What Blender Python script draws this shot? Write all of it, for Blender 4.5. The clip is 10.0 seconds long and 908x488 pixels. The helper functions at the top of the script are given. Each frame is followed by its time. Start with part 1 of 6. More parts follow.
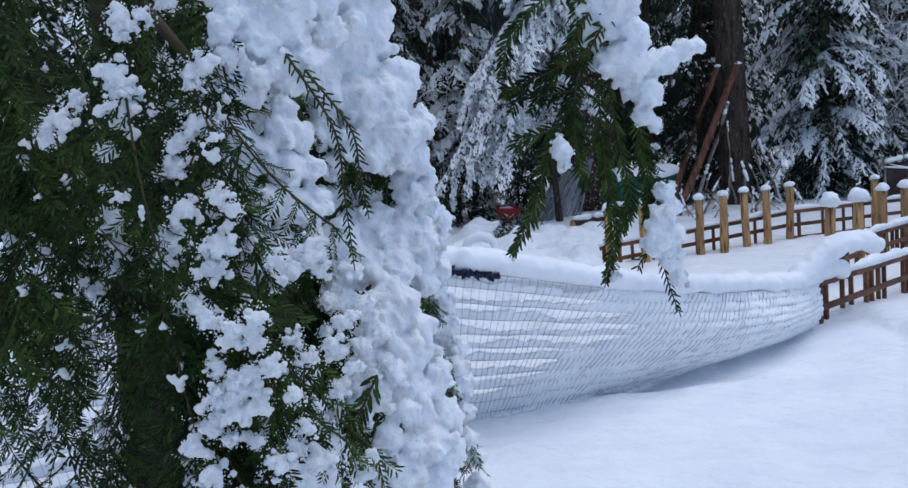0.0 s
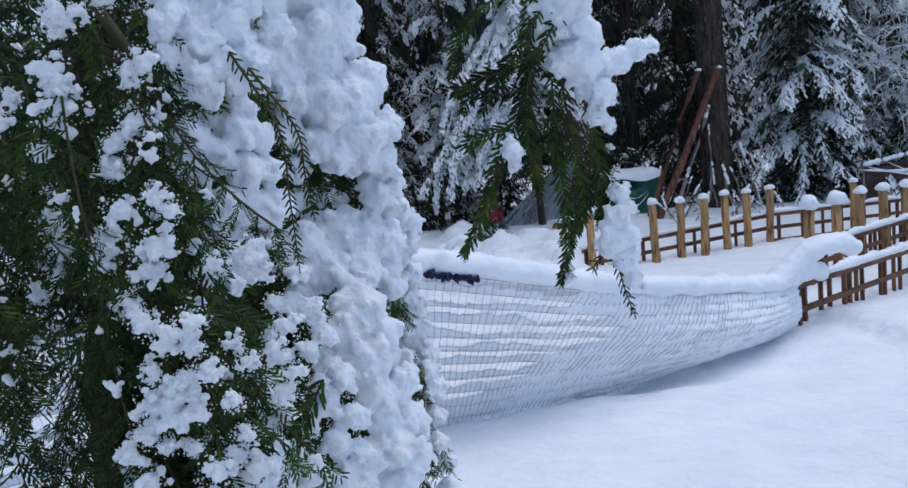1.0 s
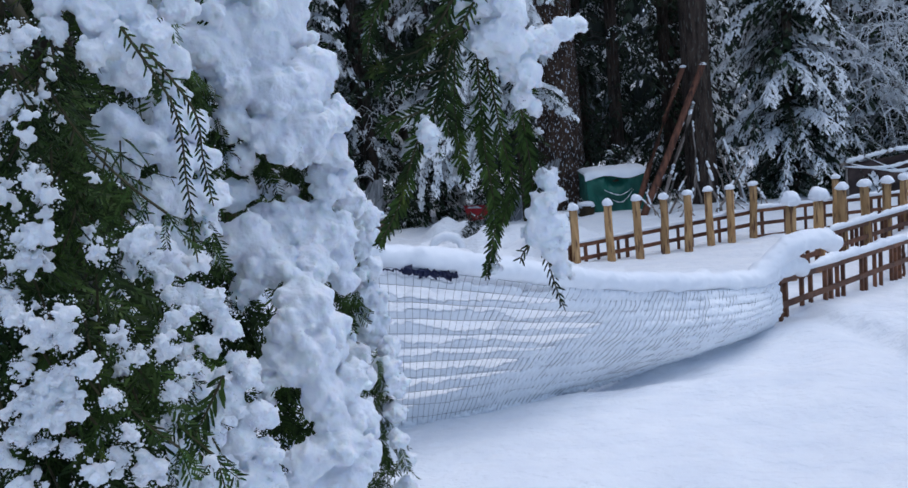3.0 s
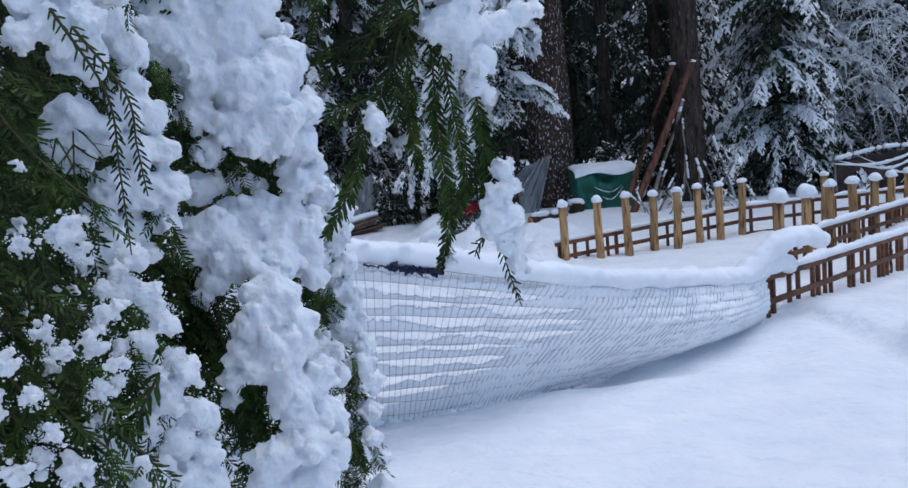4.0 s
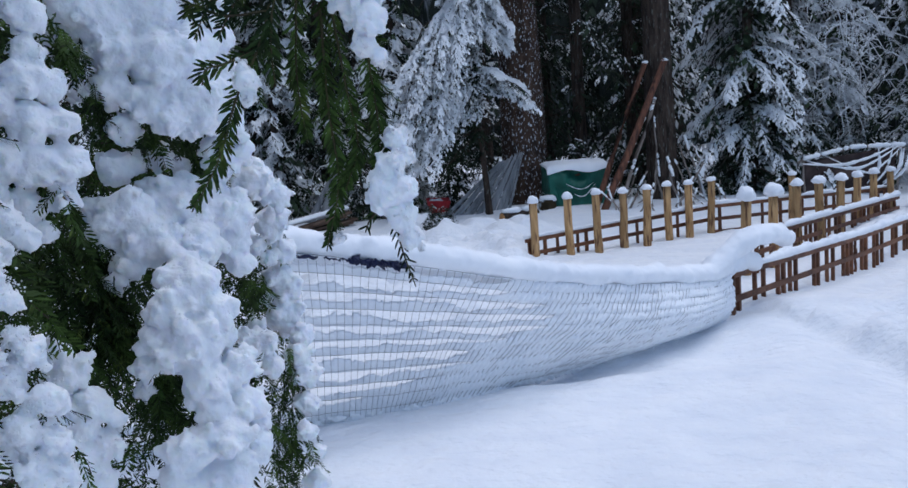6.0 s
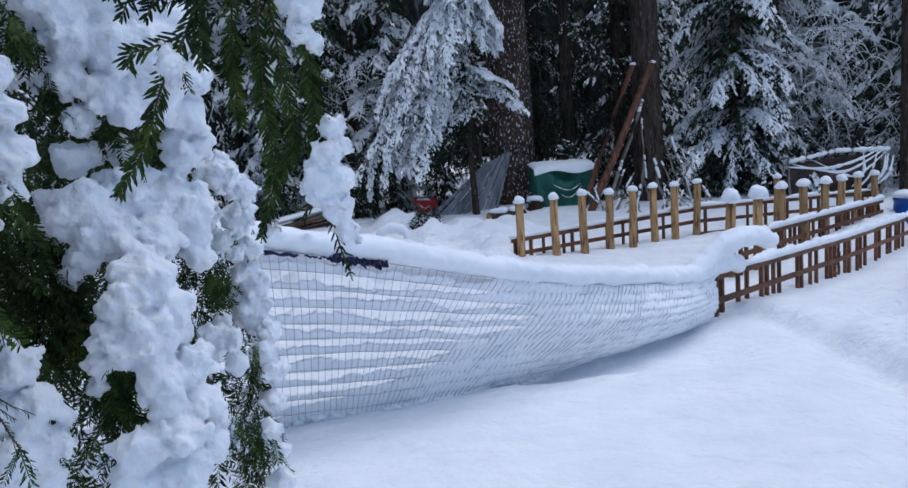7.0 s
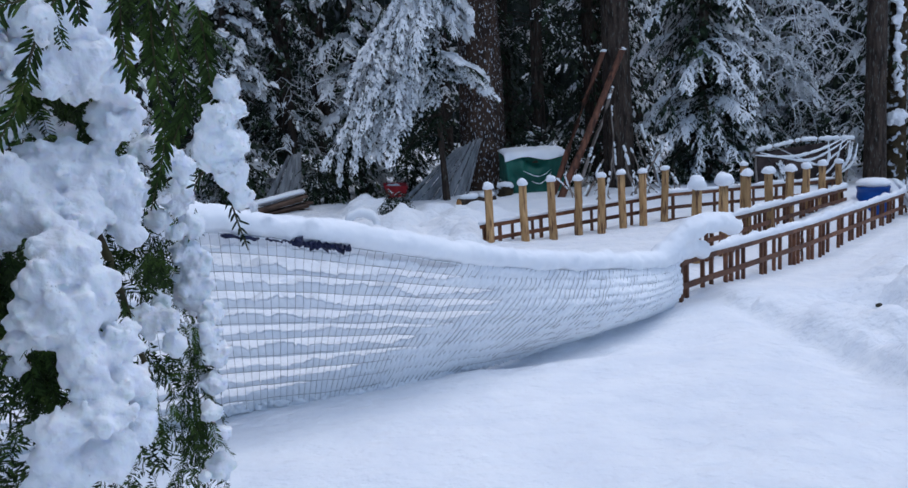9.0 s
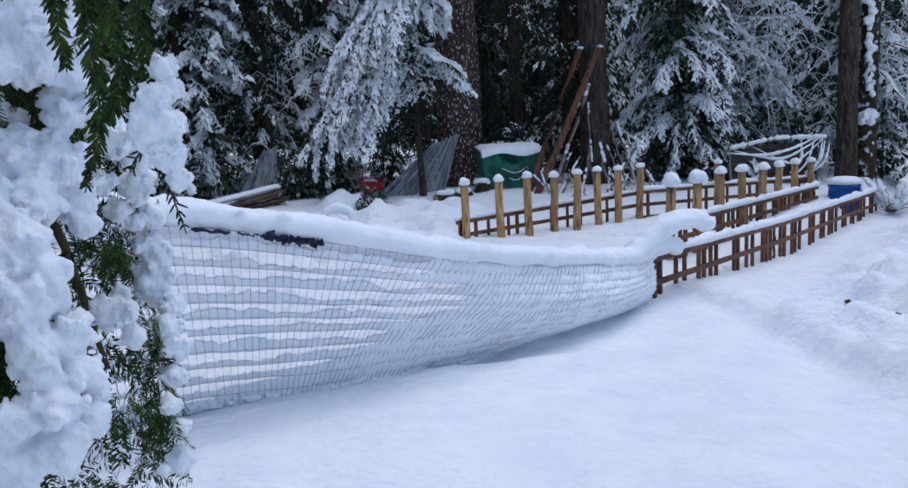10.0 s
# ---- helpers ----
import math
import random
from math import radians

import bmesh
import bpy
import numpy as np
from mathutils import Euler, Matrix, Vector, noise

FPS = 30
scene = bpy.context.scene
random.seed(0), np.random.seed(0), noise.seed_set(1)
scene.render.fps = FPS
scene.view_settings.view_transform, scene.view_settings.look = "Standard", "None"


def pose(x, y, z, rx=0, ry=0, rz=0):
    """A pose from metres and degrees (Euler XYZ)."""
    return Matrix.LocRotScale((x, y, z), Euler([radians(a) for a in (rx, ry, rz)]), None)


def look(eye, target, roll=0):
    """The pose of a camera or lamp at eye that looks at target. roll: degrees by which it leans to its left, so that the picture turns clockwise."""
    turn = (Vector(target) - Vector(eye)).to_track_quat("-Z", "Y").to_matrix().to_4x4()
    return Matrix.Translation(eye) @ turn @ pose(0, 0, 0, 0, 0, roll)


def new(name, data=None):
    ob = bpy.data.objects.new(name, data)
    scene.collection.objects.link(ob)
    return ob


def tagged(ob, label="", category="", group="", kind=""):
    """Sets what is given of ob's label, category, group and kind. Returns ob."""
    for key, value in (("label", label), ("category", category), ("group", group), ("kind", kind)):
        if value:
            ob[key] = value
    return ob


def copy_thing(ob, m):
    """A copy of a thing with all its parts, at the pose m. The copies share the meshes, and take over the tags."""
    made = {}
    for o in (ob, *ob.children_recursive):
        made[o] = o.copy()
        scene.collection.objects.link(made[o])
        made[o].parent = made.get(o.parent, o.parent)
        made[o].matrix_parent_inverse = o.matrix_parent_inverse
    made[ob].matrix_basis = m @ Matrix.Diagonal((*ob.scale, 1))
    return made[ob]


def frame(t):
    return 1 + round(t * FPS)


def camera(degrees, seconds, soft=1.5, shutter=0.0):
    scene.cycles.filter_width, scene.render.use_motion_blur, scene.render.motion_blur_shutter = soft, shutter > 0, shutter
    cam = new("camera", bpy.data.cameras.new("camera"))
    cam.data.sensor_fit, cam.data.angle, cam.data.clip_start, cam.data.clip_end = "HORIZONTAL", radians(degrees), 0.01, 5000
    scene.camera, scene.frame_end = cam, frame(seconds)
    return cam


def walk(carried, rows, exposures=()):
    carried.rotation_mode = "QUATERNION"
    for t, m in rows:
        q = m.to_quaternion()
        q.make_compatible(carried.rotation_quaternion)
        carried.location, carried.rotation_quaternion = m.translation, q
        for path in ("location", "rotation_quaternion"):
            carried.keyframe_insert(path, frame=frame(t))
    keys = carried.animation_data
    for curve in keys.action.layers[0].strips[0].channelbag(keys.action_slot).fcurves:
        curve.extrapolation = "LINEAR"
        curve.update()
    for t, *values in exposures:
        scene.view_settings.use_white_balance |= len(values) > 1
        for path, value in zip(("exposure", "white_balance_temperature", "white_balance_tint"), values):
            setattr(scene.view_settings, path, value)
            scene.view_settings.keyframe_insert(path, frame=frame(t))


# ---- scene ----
cam = camera(59.7, 10.0)
PATH = [
    (0, (0.187, 0.479, 1.362), (0.186, 2.464, 1.123), -5.3),
    (0.5, (0.198, 0.48, 1.361), (0.226, 2.466, 1.125), -5.2),
    (1, (0.208, 0.486, 1.358), (0.247, 2.472, 1.124), -5.3),
    (1.5, (0.22, 0.495, 1.354), (0.258, 2.481, 1.118), -5.2),
    (2, (0.23, 0.499, 1.352), (0.274, 2.484, 1.113), -5.2),
    (2.5, (0.24, 0.502, 1.349), (0.296, 2.487, 1.108), -5.2),
    (4, (0.275, 0.523, 1.339), (0.364, 2.505, 1.086), -5.2),
    (4.5, (0.288, 0.526, 1.334), (0.386, 2.507, 1.078), -4.9),
    (5, (0.3, 0.534, 1.329), (0.415, 2.514, 1.073), -4.7),
    (5.5, (0.311, 0.545, 1.323), (0.446, 2.523, 1.061), -4.6),
    (7, (0.353, 0.563, 1.311), (0.533, 2.536, 1.042), -3.8),
    (7.5, (0.364, 0.564, 1.307), (0.56, 2.536, 1.036), -3.5),
    (8, (0.374, 0.565, 1.303), (0.584, 2.534, 1.022), -3.4),
    (8.5, (0.384, 0.572, 1.298), (0.61, 2.537, 1.001), -3.4),
    (9, (0.392, 0.573, 1.297), (0.638, 2.534, 0.99), -3.3),
    (9.5, (0.402, 0.574, 1.292), (0.671, 2.531, 0.979), -3.2),
    (10, (0.41, 0.576, 1.289), (0.711, 2.527, 0.97), -2.8),
]
SCALE = 1.36  # metres to one unit of the plan; the whole plan is brought to true size at the end
walk(cam, [(t, look(Vector(eye) * SCALE, Vector(target) * SCALE, roll)) for t, eye, target, roll in PATH], [(0.0, 0.29, 5900, 9), (10.0, 0.27, 5850, 9)])

# ---- world, light ----
sky_world = bpy.data.worlds.new("overcast_sky")
scene.world = sky_world
sky_world.use_nodes = True
wn = sky_world.node_tree.nodes
sky_node = wn.new("ShaderNodeTexSky")
sky_node.sky_type = "NISHITA"
sky_node.sun_disc = False
sky_node.sun_elevation = radians(62)
sky_node.sun_rotation = radians(40)
sky_node.air_density, sky_node.dust_density, sky_node.ozone_density = 1.0, 2.0, 1.5
wn["Background"].inputs["Strength"].default_value = 0.12
sky_world.node_tree.links.new(sky_node.outputs[0], wn["Background"].inputs["Color"])

sun = new("sun", bpy.data.lights.new("sun", "SUN"))
sun.data.energy, sun.data.angle, sun.data.color = 0.97, radians(62), (1.0, 0.97, 0.93)
sun.matrix_world = look((2.0, 0.9, 12), (0.6, 3, 0))


# ---- materials ----
def material(name, colour, rough=0.8, second=None, scale=6.0, detail=6.0, bump=0.0, bump_scale=40.0, metal=0.0,
             stretch=(1, 1, 1), subsurface=0.0, random_tint=0.0, spec=0.3, low=0.35, high=0.65, bump_deep=0.01, fine=None, fine_scale=60.0, fine_low=0.55, fine_high=0.7, island=0.0):
    m = bpy.data.materials.new(name)
    m.use_nodes = True
    nodes, links = m.node_tree.nodes, m.node_tree.links
    b = nodes["Principled BSDF"]
    b.inputs["Roughness"].default_value = rough
    b.inputs["Metallic"].default_value = metal
    b.inputs["Specular IOR Level"].default_value = spec
    coord = nodes.new("ShaderNodeTexCoord")
    mapping = nodes.new("ShaderNodeMapping")
    mapping.inputs["Scale"].default_value = stretch
    links.new(coord.outputs["Object"], mapping.inputs["Vector"])
    big = nodes.new("ShaderNodeTexNoise")
    big.inputs["Scale"].default_value, big.inputs["Detail"].default_value = scale, detail
    links.new(mapping.outputs[0], big.inputs["Vector"])
    ramp = nodes.new("ShaderNodeValToRGB")
    ramp.color_ramp.elements[0].position, ramp.color_ramp.elements[1].position = low, high
    ramp.color_ramp.elements[0].color = (*colour, 1)
    ramp.color_ramp.elements[1].color = (*(second or colour), 1)
    links.new(big.outputs["Fac"], ramp.inputs["Fac"])
    out = ramp.outputs["Color"]
    if fine:
        grain = nodes.new("ShaderNodeTexNoise")
        grain.inputs["Scale"].default_value, grain.inputs["Detail"].default_value = fine_scale, 4
        links.new(mapping.outputs[0], grain.inputs["Vector"])
        edge = nodes.new("ShaderNodeMapRange")
        edge.inputs["From Min"].default_value, edge.inputs["From Max"].default_value = fine_low, fine_high
        links.new(grain.outputs["Fac"], edge.inputs["Value"])
        mix = nodes.new("ShaderNodeMix")
        mix.data_type = "RGBA"
        links.new(edge.outputs[0], mix.inputs["Factor"])
        links.new(out, mix.inputs["A"])
        mix.inputs["B"].default_value = (*fine, 1)
        out = mix.outputs["Result"]
    if random_tint:
        info = nodes.new("ShaderNodeObjectInfo")
        hsv = nodes.new("ShaderNodeHueSaturation")
        rng = nodes.new("ShaderNodeMapRange")
        rng.inputs["To Min"].default_value, rng.inputs["To Max"].default_value = 1 - random_tint, 1 + random_tint
        links.new(info.outputs["Random"], rng.inputs["Value"])
        links.new(rng.outputs[0], hsv.inputs["Value"])
        links.new(out, hsv.inputs["Color"])
        out = hsv.outputs["Color"]
    if island:
        geo = nodes.new("ShaderNodeNewGeometry")
        hs = nodes.new("ShaderNodeHueSaturation")
        span = nodes.new("ShaderNodeMapRange")
        span.inputs["To Min"].default_value, span.inputs["To Max"].default_value = 1 - island, 1 + island
        links.new(geo.outputs["Random Per Island"], span.inputs["Value"])
        links.new(span.outputs[0], hs.inputs["Value"])
        links.new(out, hs.inputs["Color"])
        out = hs.outputs["Color"]
    links.new(out, b.inputs["Base Color"])
    if subsurface:
        b.inputs["Subsurface Weight"].default_value = subsurface
        b.inputs["Subsurface Radius"].default_value = (0.012, 0.018, 0.03)
        b.inputs["Subsurface Scale"].default_value = 1.0
    if bump:
        rel = nodes.new("ShaderNodeTexNoise")
        rel.inputs["Scale"].default_value, rel.inputs["Detail"].default_value = bump_scale, 5
        links.new(mapping.outputs[0], rel.inputs["Vector"])
        bn = nodes.new("ShaderNodeBump")
        bn.inputs["Strength"].default_value = bump
        bn.inputs["Distance"].default_value = bump_deep
        links.new(rel.outputs["Fac"], bn.inputs["Height"])
        links.new(bn.outputs[0], b.inputs["Normal"])
    return m


M_SNOW = material("snow", (0.80, 0.83, 0.88), 0.75, (0.87, 0.89, 0.92), 3.0, bump=0.9, bump_scale=16, spec=0.2)
M_SNOW_NEAR = material("fresh_snow_on_branches", (0.75, 0.78, 0.83), 0.8, (0.83, 0.855, 0.89), 30, bump=0.6, bump_scale=120, bump_deep=0.009, spec=0.1, subsurface=0.3)
M_GROUND = material("lying_snow", (0.77, 0.80, 0.85), 0.75, (0.84, 0.86, 0.89), 3.0, bump=1.0, bump_scale=9, bump_deep=0.065, stretch=(1.0, 1.5, 1), spec=0.2)
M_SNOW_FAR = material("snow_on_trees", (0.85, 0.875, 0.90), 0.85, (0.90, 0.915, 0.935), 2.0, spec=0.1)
M_YEW = material("yew_needles", (0.007, 0.017, 0.004), 0.6, (0.046, 0.080, 0.016), 14, spec=0.12, island=0.65, fine=(0.085, 0.115, 0.022), fine_scale=50, fine_low=0.6, fine_high=0.75)
M_TWIG = material("yew_twig", (0.06, 0.055, 0.02), 0.7, (0.04, 0.03, 0.015), 40)
M_FIR = material("conifer_foliage", (0.008, 0.016, 0.009), 0.7, (0.028, 0.046, 0.022), 1.5, spec=0.2, island=0.6, fine=(0.30, 0.33, 0.36), fine_scale=11, fine_low=0.62, fine_high=0.74)
# near-black that puts the shade of the snow's hollows into colour
M_HOLLOW = material("dark_of_hollows", (0.018, 0.017, 0.012), 0.9, (0.035, 0.032, 0.02), 5)
M_BARK = material("fir_bark", (0.022, 0.017, 0.014), 0.9, (0.075, 0.055, 0.043), 6, stretch=(3, 3, 0.6), bump=1.0, bump_scale=14, bump_deep=0.03, spec=0.15, fine=(0.11, 0.11, 0.10), fine_scale=16, fine_low=0.58, fine_high=0.66)
M_BARK_SNOW = material("fir_bark_with_stuck_snow", (0.035, 0.025, 0.020), 0.9, (0.090, 0.058, 0.042), 5, stretch=(2, 2, 0.8), bump=1.0, bump_scale=14, spec=0.15, fine=(0.62, 0.66, 0.72), fine_scale=22, fine_low=0.60, fine_high=0.64)
M_MOSS_BARK = material("mossy_bark", (0.022, 0.018, 0.012), 0.95, (0.070, 0.052, 0.028), 7, bump=1.0, bump_scale=20, spec=0.1, fine=(0.62, 0.66, 0.72), fine_scale=8, fine_low=0.58, fine_high=0.63)
M_LOG = material("peeled_log_post", (0.34, 0.19, 0.075), 0.65, (0.56, 0.35, 0.16), 9, stretch=(3, 3, 0.4), bump=0.8, bump_scale=25, random_tint=0.28, fine=(0.13, 0.06, 0.03), fine_scale=14, fine_low=0.52, fine_high=0.66)
M_RAIL = material("brown_stained_lattice", (0.085, 0.034, 0.018), 0.65, (0.19, 0.082, 0.04), 7, bump=0.4, bump_scale=50, random_tint=0.25, fine=(0.07, 0.035, 0.02), fine_scale=22, fine_low=0.6, fine_high=0.72)
M_WIRE = material("galvanised_fence_wire", (0.17, 0.175, 0.19), 0.5, (0.33, 0.33, 0.34), 20, metal=0.3, spec=0.4)
M_NAVY = material("navy_blue_tarpaulin", (0.004, 0.006, 0.028), 0.5, (0.009, 0.014, 0.055), 20, bump=0.5, bump_scale=30)
M_GREEN = material("green_tarpaulin", (0.012, 0.085, 0.062), 0.45, (0.025, 0.14, 0.10), 4, bump=0.5, bump_scale=14)
M_GREYTARP = material("grey_plastic_cover", (0.17, 0.18, 0.195), 0.5, (0.34, 0.355, 0.37), 2, stretch=(6, 6, 0.6), bump=0.5, bump_scale=12)
M_BROWNTARP = material("brown_tarpaulin", (0.024, 0.015, 0.014), 0.6, (0.075, 0.050, 0.045), 5, bump=0.5, bump_scale=12)
M_RED = material("red_painted_metal", (0.32, 0.012, 0.018), 0.4, (0.45, 0.025, 0.03), 6)
M_BLUE = material("blue_plastic_barrel", (0.006, 0.055, 0.27), 0.4, (0.012, 0.085, 0.36), 5)
M_POLE = material("red_brown_pole", (0.045, 0.022, 0.016), 0.8, (0.20, 0.085, 0.05), 6, stretch=(4, 4, 0.5), bump=0.6, bump_scale=20, fine=(0.07, 0.03, 0.02), fine_scale=12)
M_STICK = material("grey_branch_wood", (0.16, 0.13, 0.11), 0.85, (0.30, 0.26, 0.23), 9, stretch=(3, 3, 0.5), bump=0.5)
# near-black with dimmed snow flecks: the shade among far trees is in the colour
M_DISTANT = material("shaded_distant_woods", (0.010, 0.014, 0.012), 0.95, (0.035, 0.042, 0.038), 0.8, stretch=(1, 1, 0.35), spec=0.0, fine=(0.15, 0.17, 0.19), fine_scale=1.6, fine_low=0.56, fine_high=0.68)
M_CUT = material("cut_log_end", (0.42, 0.20, 0.07), 0.7, (0.55, 0.30, 0.12), 14)
M_BOARD = material("weathered_board", (0.06, 0.038, 0.028), 0.75, (0.16, 0.10, 0.07), 8, bump=0.4)


# ---- helpers for meshes ----
def data_from(name, verts, faces, mat, smooth=False):
    me = bpy.data.meshes.new(name)
    me.from_pydata([tuple(v) for v in verts], [], [tuple(int(i) for i in f) for f in faces])
    me.materials.append(mat)
    if smooth:
        me.polygons.foreach_set("use_smooth", [True] * len(me.polygons))
    me.update()
    return me


def data_np(name, verts, quads, mat, smooth=False):
    """A mesh from arrays of vertices and of faces that all have the same number of corners."""
    me = bpy.data.meshes.new(name)
    k = quads.shape[1]
    me.vertices.add(len(verts))
    me.vertices.foreach_set("co", np.ascontiguousarray(verts, dtype=np.float32).ravel())
    me.loops.add(quads.size)
    me.loops.foreach_set("vertex_index", np.ascontiguousarray(quads, dtype=np.int32).ravel())
    me.polygons.add(len(quads))
    me.polygons.foreach_set("loop_start", np.arange(0, quads.size, k, dtype=np.int32))
    me.polygons.foreach_set("use_smooth", np.full(len(quads), smooth))
    me.materials.append(mat)
    me.update(calc_edges=True)
    me.validate()
    return me


def child(name, data, parent, label="", m=None):
    ob = new(name, data)
    ob.parent = parent
    if m is not None:
        ob.matrix_local = m
    return tagged(ob, label)


def part(name, bm, mat, parent, label="", smooth=False, m=None):
    me = bpy.data.meshes.new(name)
    bm.to_mesh(me)
    bm.free()
    me.materials.append(mat)
    if smooth:
        me.polygons.foreach_set("use_smooth", [True] * len(me.polygons))
    return child(name, me, parent, label, m)


def thing(name, label, category, place=(0, 0, 0), group="", kind=""):
    ob = new(name)
    ob.empty_display_size = 0.1
    ob.location = place
    return tagged(ob, label, category, group, kind)


def smooth(a, b, v):
    u = min(1.0, max(0.0, (v - a) / (b - a)))
    return u * u * (3 - 2 * u)


def tube(points, radii, sides=8, wobble=0.0, rnd=None, cap=True):
    """Vertices and faces of a tapered, round bar through the points."""
    pts = [Vector(p) for p in points]
    verts, faces = [], []
    for i, p in enumerate(pts):
        d = (pts[min(i + 1, len(pts) - 1)] - pts[max(i - 1, 0)]).normalized()
        side = d.cross(Vector((0.31, 0.17, 0.93)) if abs(d.z) < 0.9 else Vector((1, 0.2, 0))).normalized()
        other = d.cross(side)
        for k in range(sides):
            a = 2 * math.pi * k / sides
            r = radii[i] * (1 + (rnd.uniform(-wobble, wobble) if rnd else 0))
            verts.append(p + side * math.cos(a) * r + other * math.sin(a) * r)
    for i in range(len(pts) - 1):
        for k in range(sides):
            j = (k + 1) % sides
            faces.append((i * sides + k, i * sides + j, (i + 1) * sides + j, (i + 1) * sides + k))
    if cap:
        faces.append(tuple(reversed(range(sides))))
        faces.append(tuple(range((len(pts) - 1) * sides, len(pts) * sides)))
    return verts, faces


def gathered(pieces):
    verts, faces = [], []
    for v, f in pieces:
        n = len(verts)
        verts.extend(v)
        faces.extend(tuple(i + n for i in q) for q in f)
    return verts, faces


def spline(points, n):
    """n + 1 points on a smooth curve through the given ones."""
    p = [Vector(q) for q in points]
    p = [p[0] * 2 - p[1]] + p + [p[-1] * 2 - p[-2]]
    out = []
    for i in range(n + 1):
        u = i / n * (len(p) - 3)
        k = min(int(u), len(p) - 4)
        u -= k
        a, b, c, d = p[k:k + 4]
        out.append(0.5 * ((2 * b) + (c - a) * u + (2 * a - 5 * b + 4 * c - d) * u * u + (3 * b - 3 * c + d - a) * u ** 3))
    return out


def beam(bm, a, b, wide, high, up=(0, 0, 1)):
    """A bevelled board from a to b added to bm."""
    a, b = Vector(a), Vector(b)
    d = (b - a).normalized()
    side = d.cross(Vector(up)).normalized()
    top = side.cross(d)
    ch = min(wide, high) * 0.12
    ring = [(-wide / 2 + ch, -high / 2), (wide / 2 - ch, -high / 2), (wide / 2, -high / 2 + ch), (wide / 2, high / 2 - ch),
            (wide / 2 - ch, high / 2), (-wide / 2 + ch, high / 2), (-wide / 2, high / 2 - ch), (-wide / 2, -high / 2 + ch)]
    ends = [[bm.verts.new(p + side * s + top * t) for s, t in ring] for p in (a, b)]
    bm.faces.new(list(reversed(ends[0])))
    bm.faces.new(ends[1])
    for k in range(8):
        j = (k + 1) % 8
        bm.faces.new((ends[0][k], ends[0][j], ends[1][j], ends[1][k]))
    return bm


ICO = {}


def ico(level):
    if level not in ICO:
        bm = bmesh.new()
        bmesh.ops.create_icosphere(bm, subdivisions=level, radius=1)
        bm.verts.ensure_lookup_table()
        ICO[level] = (np.array([v.co[:] for v in bm.verts]), np.array([[v.index for v in f.verts] for f in bm.faces]))
        bm.free()
    return ICO[level]


def balls(spots, level=2):
    """Arrays for many balls (x, y, z, rx, ry, rz)."""
    v0, f0 = ico(level)
    spots = np.asarray(spots, dtype=float)
    v = v0[None] * spots[:, None, 3:6] + spots[:, None, 0:3]
    f = f0[None] + (np.arange(len(spots)) * len(v0))[:, None, None]
    return v.reshape(-1, 3), f.reshape(-1, 3)


CLOUDS = {}


def cloud(size, depth=2):
    key = (size, depth)
    if key not in CLOUDS:
        tex = bpy.data.textures.new("lumps", "CLOUDS")
        tex.noise_scale, tex.noise_depth = size, depth
        CLOUDS[key] = tex
    return CLOUDS[key]


def snow_body(ob, voxel, lumps, soft=3):
    """Melts the balls of a mesh into one soft body of snow with lumps of the given (size, strength)."""
    mod = ob.modifiers.new("melt", "REMESH")
    mod.mode, mod.voxel_size, mod.use_smooth_shade = "VOXEL", voxel, True
    if soft:
        sm = ob.modifiers.new("settle", "SMOOTH")
        sm.factor, sm.iterations = 0.5, soft
    for size, strength in lumps:
        d = ob.modifiers.new("lumps", "DISPLACE")
        d.texture, d.strength, d.mid_level, d.texture_coords = cloud(size), strength, 0.5, "LOCAL"
    return ob


# ---- ground ----
MOUNDS = [(1.35, 8.35, 0.20, 0.26), (1.02, 7.95, 0.17, 0.22), (1.55, 9.1, 0.16, 0.28), (0.72, 8.9, 0.22, 0.30), (0.30, 9.4, 0.16, 0.3), (0.95, 10.2, 0.24, 0.35), (1.6, 10.5, 0.18, 0.3),
          (-0.30, 9.9, 0.2, 0.4), (0.55, 8.0, 0.18, 0.22), (0.15, 8.4, 0.15, 0.28), (1.25, 9.5, 0.16, 0.22), (1.9, 11.0, 0.14, 0.26), (0.62, 11.6, 0.30, 0.32), (1.45, 11.2, 0.18, 0.25), (2.2, 10.9, 0.12, 0.25)]


